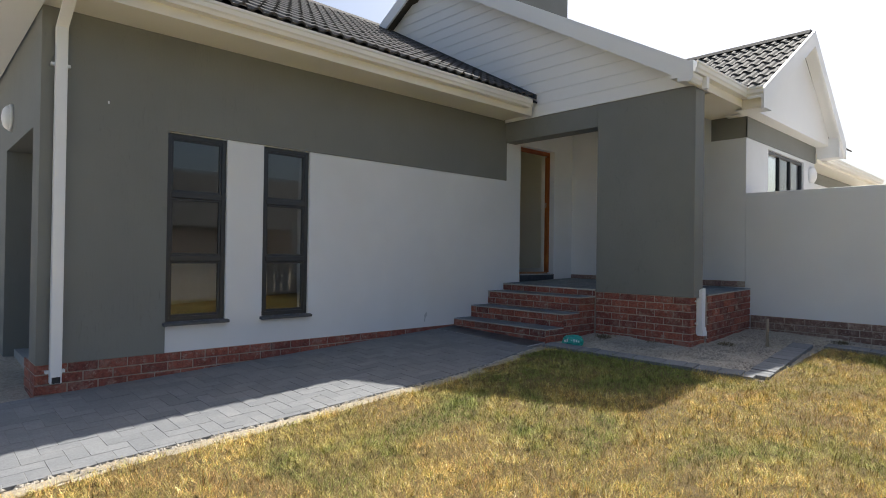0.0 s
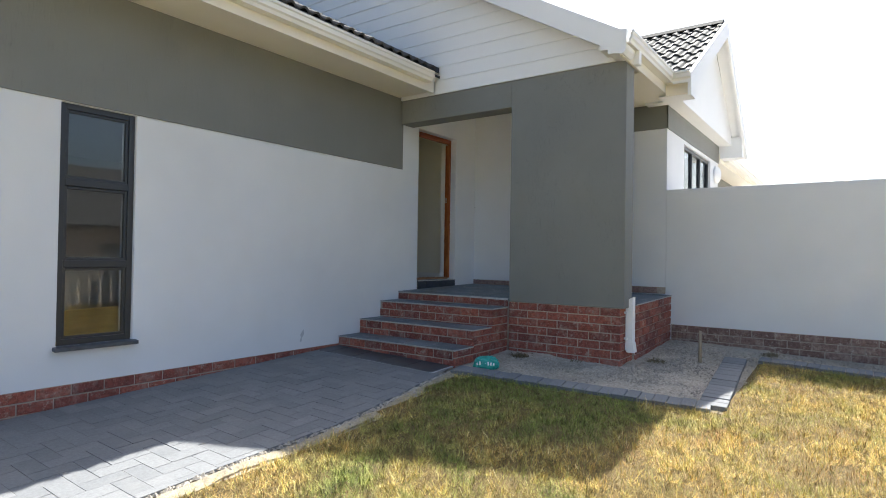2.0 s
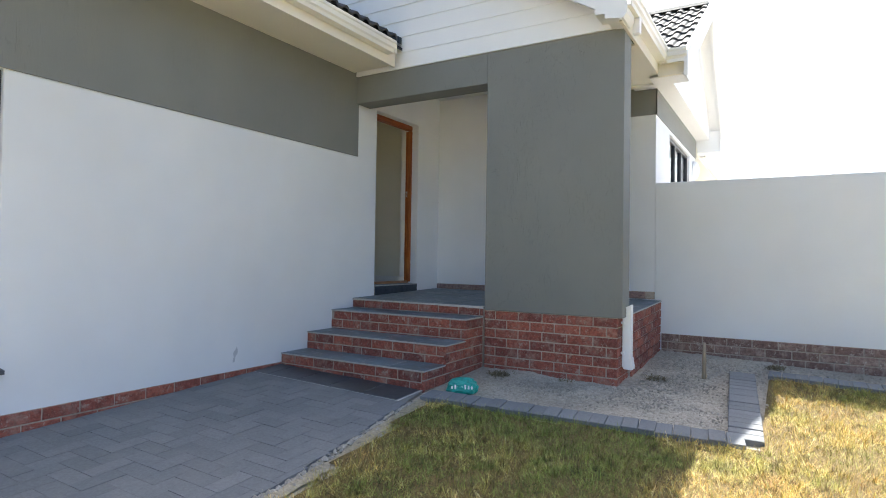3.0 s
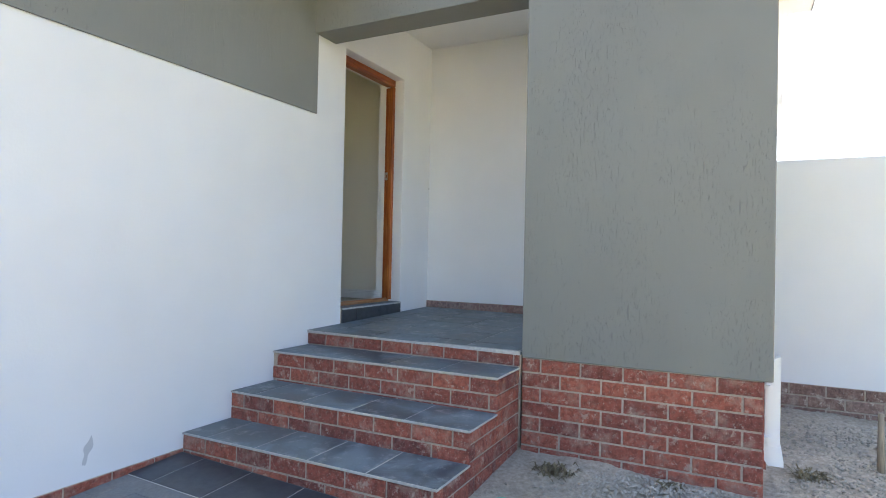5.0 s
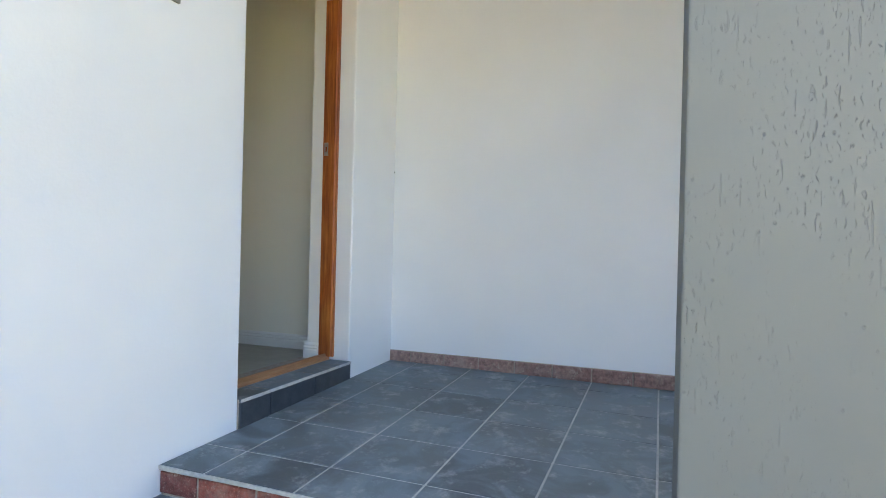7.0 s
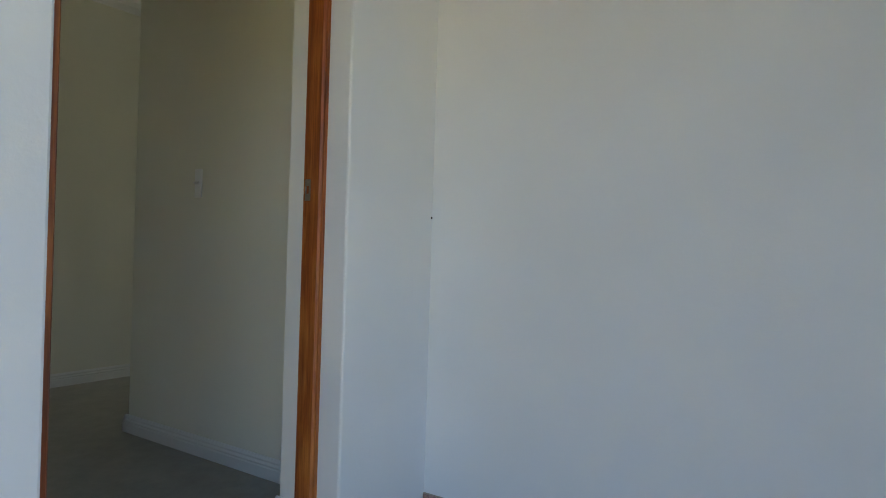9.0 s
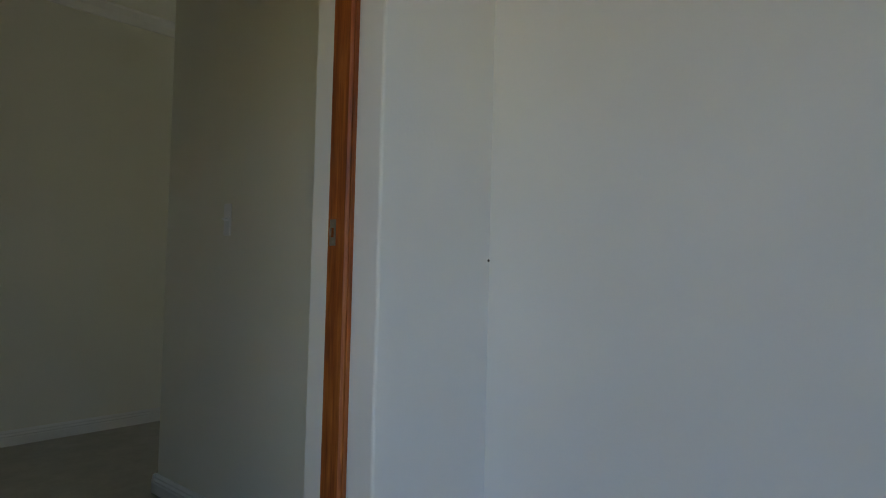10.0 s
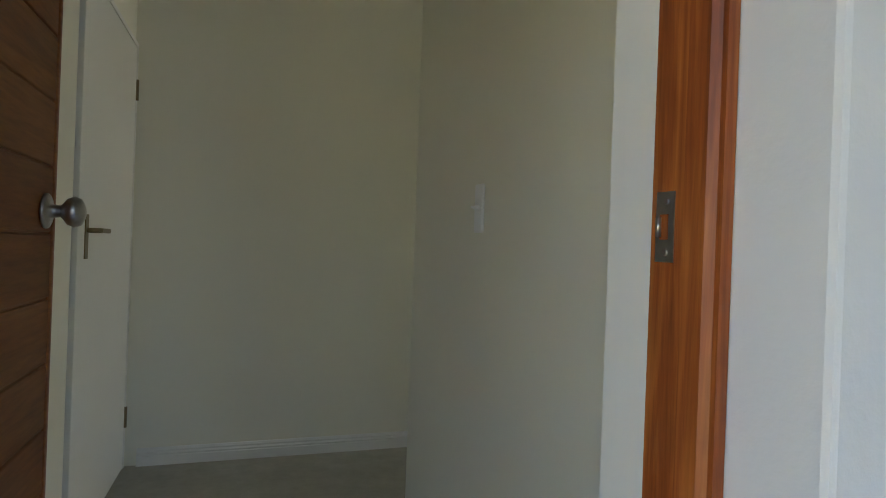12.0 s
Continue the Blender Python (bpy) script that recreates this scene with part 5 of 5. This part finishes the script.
SMEAR = paint("grey_smear", (0.46, 0.48, 0.51), 0.7)
stain = thing("wall_stain", "small grey smear on the white wall", "stain", at=(-1.57, -0.0006, 0.27))
bm = bmesh.new()
ring = [bm.verts.new((0.017 * math.cos(a) * (1 + 0.35 * math.sin(3 * a) + 0.2 * math.sin(7 * a)) + 0.018 * math.sin(a), 0, 0.066 * math.sin(a) * (1 + 0.12 * math.sin(5 * a)))) for a in [k * math.tau / 40 for k in range(40)]]
bm.faces.new(ring)
part("smear", bm, SMEAR, stain)

# ---- beyond the plot: what the window panes mirror ----
FENCE_Y = -9.8
fence = thing("picket_fence", "cream picket fence along the street side of the plot", "fence", at=(-16.0, FENCE_Y, 0.0))
pick = extrude_poly([(0, 0.02), (0.19, 0.02), (0.19, 1.10), (0.095, 1.22), (0, 1.10)], 1, -0.011, 0.011)
pick_me = mesh_of(pick, "picket")
pick_me.materials.append(CREAM)
post_me = mesh_of(boxes(((-0.05, -0.09, -0.4), (0.05, -0.045, 1.15)), bevel=0.01), "fence_post")
post_me.materials.append(CREAM)
for n in range(74):
    ob = new("picket", pick_me)
    ob.parent = fence
    ob.location = (0.24 * n, 0, ground_z(-16 + 0.24 * n, FENCE_Y))
for n in range(9):
    ob = new("fence_post", post_me)
    ob.parent = fence
    ob.location = (2.16 * n + 0.1, 0, ground_z(-15.9 + 2.16 * n, FENCE_Y))
for z in (0.3, 0.9):
    bm = bmesh.new()
    for n in range(36):
        x0, x1 = 0.49 * n, 0.49 * n + 0.49
        box(bm, (x0, -0.043, ground_z(-16 + x0, FENCE_Y) + z), (x1, -0.012, ground_z(-16 + x0, FENCE_Y) + z + 0.07))
    part("rail", bm, CREAM, fence)
structure("road", boxes(((-60, -18.5, -0.66), (60, -13.5, -0.58))), ASPHALT, "grey asphalt street beyond the fence", "road")
bm = bmesh.new()
bm.faces.new([bm.verts.new(p) for p in ((-80, -120, -0.57), (80, -120, -0.57), (80, -18.5, -0.57), (-80, -18.5, -0.57))])
structure("field", bm, FIELD, "dry green field across the street", "field")


def neighbour(x, y, w, d, turn, label):
    h = thing("house", label, "house", at=(x, y, -0.65), group="houses across the street")
    h.rotation_euler = (0, 0, turn)
    part("wall", slab(1, 0.0, 0.3, [0, w], [0, 2.9], [(1.5, 3.2, 1.0, 2.2), (w - 3.5, w - 1.6, 1.0, 2.2), (w / 2 - 0.5, w / 2 + 0.5, 0, 2.1)]), MORTAR, h)
    part("wall", boxes(((0, -d, 0), (0.3, 0, 2.9)), ((w - 0.3, -d, 0), (w, 0, 2.9)), ((0.3, -d, 0), (w - 0.3, -d + 0.3, 2.9))), MORTAR, h)
    for a, b, lo, hi in ((1.5, 3.2, 1.0, 2.2), (w - 3.5, w - 1.6, 1.0, 2.2), (w / 2 - 0.5, w / 2 + 0.5, 0, 2.1)):
        win = part("window" if lo else "door", boxes(((a, 0.1, lo), (b, 0.16, hi)), bevel=0.01), FRAME_DARK, h)
    part("roof", extrude_poly([(-d - 0.5, 2.9), (-d / 2, 2.9 + d * 0.32), (0.8, 2.9), (0.8, 2.8), (-d - 0.5, 2.8)], 0, -0.5, w + 0.5), ROOF_TILE, h)
    return h


neighbour(-2, -22, 17, 10, 0.0, "long brown brick house with a dark pitched roof across the street")
neighbour(-26, -30, 14, 8, 0.0, "brown brick house with a dark roof across the field")
left = neighbour(-16, 26, 9, 8, math.pi, "neighbouring brick house with a tiled roof behind the garage")


def tree(x, y, h, seed, label):
    rng = random.Random(seed)
    t = thing("tree", label, "tree", at=(x, y, -0.65), group="trees across the street")
    bm = bmesh.new()
    cylinder(bm, (0, 0, 0), (0.1, 0, h * 0.45), 0.16, 0.10, 10)
    tips = []
    for k in range(7):
        a = k * 0.9 + rng.uniform(-.2, .2)
        tip = Vector((math.cos(a) * h * 0.26, math.sin(a) * h * 0.26, h * rng.uniform(0.6, 0.9)))
        cylinder(bm, (0.1, 0, h * 0.42), tip, 0.07, 0.02, 6)
        tips.append(tip)
    part("trunk", bm, WOOD_RAW, t)
    bm = bmesh.new()
    for _ in range(1500):
        c = rng.choice(tips) + Vector((rng.gauss(0, h * .09), rng.gauss(0, h * .09), rng.gauss(0, h * .07)))
        u = Vector((rng.gauss(0, 1), rng.gauss(0, 1), rng.gauss(0, 1))).normalized()
        v = u.orthogonal().normalized()
        s = rng.uniform(0.06, 0.14)
        bm.faces.new([bm.verts.new(c + q) for q in (u * s, v * s * .5, -u * s, -v * s * .5)])
    part("crown", bm, LEAF, t)


tree(4, -44, 5.0, 3, "leafy green tree across the street")
tree(26, -37, 6.0, 8, "tall leafy tree beside the street")
tree(-9, -42, 4.5, 5, "small leafy tree in the field")

# ---- roof tiles, laid last ----
up_g = Vector((0, GABLE_Y + 0.62, RIDGE_Z - EAVE_Z))
lay_tiles(roof_g, (-6.19, -0.66, EAVE_Z - 0.02), (1, 0, 0), up_g, 21, 14, lambda p: p.x < -0.12)
up_s = Vector((SIDE_RIDGE_X - SIDE_X0, 0, SIDE_RIDGE_Z - 3.25))
lay_tiles(roof_s, (SIDE_X0 - 0.04, SIDE_Y + 2.7, 3.23), (0, -1, 0), up_s, 9, 8, lambda p: p.z > 3.33 + RAKE_SLOPE * (p.y + 2.95) - 0.25)
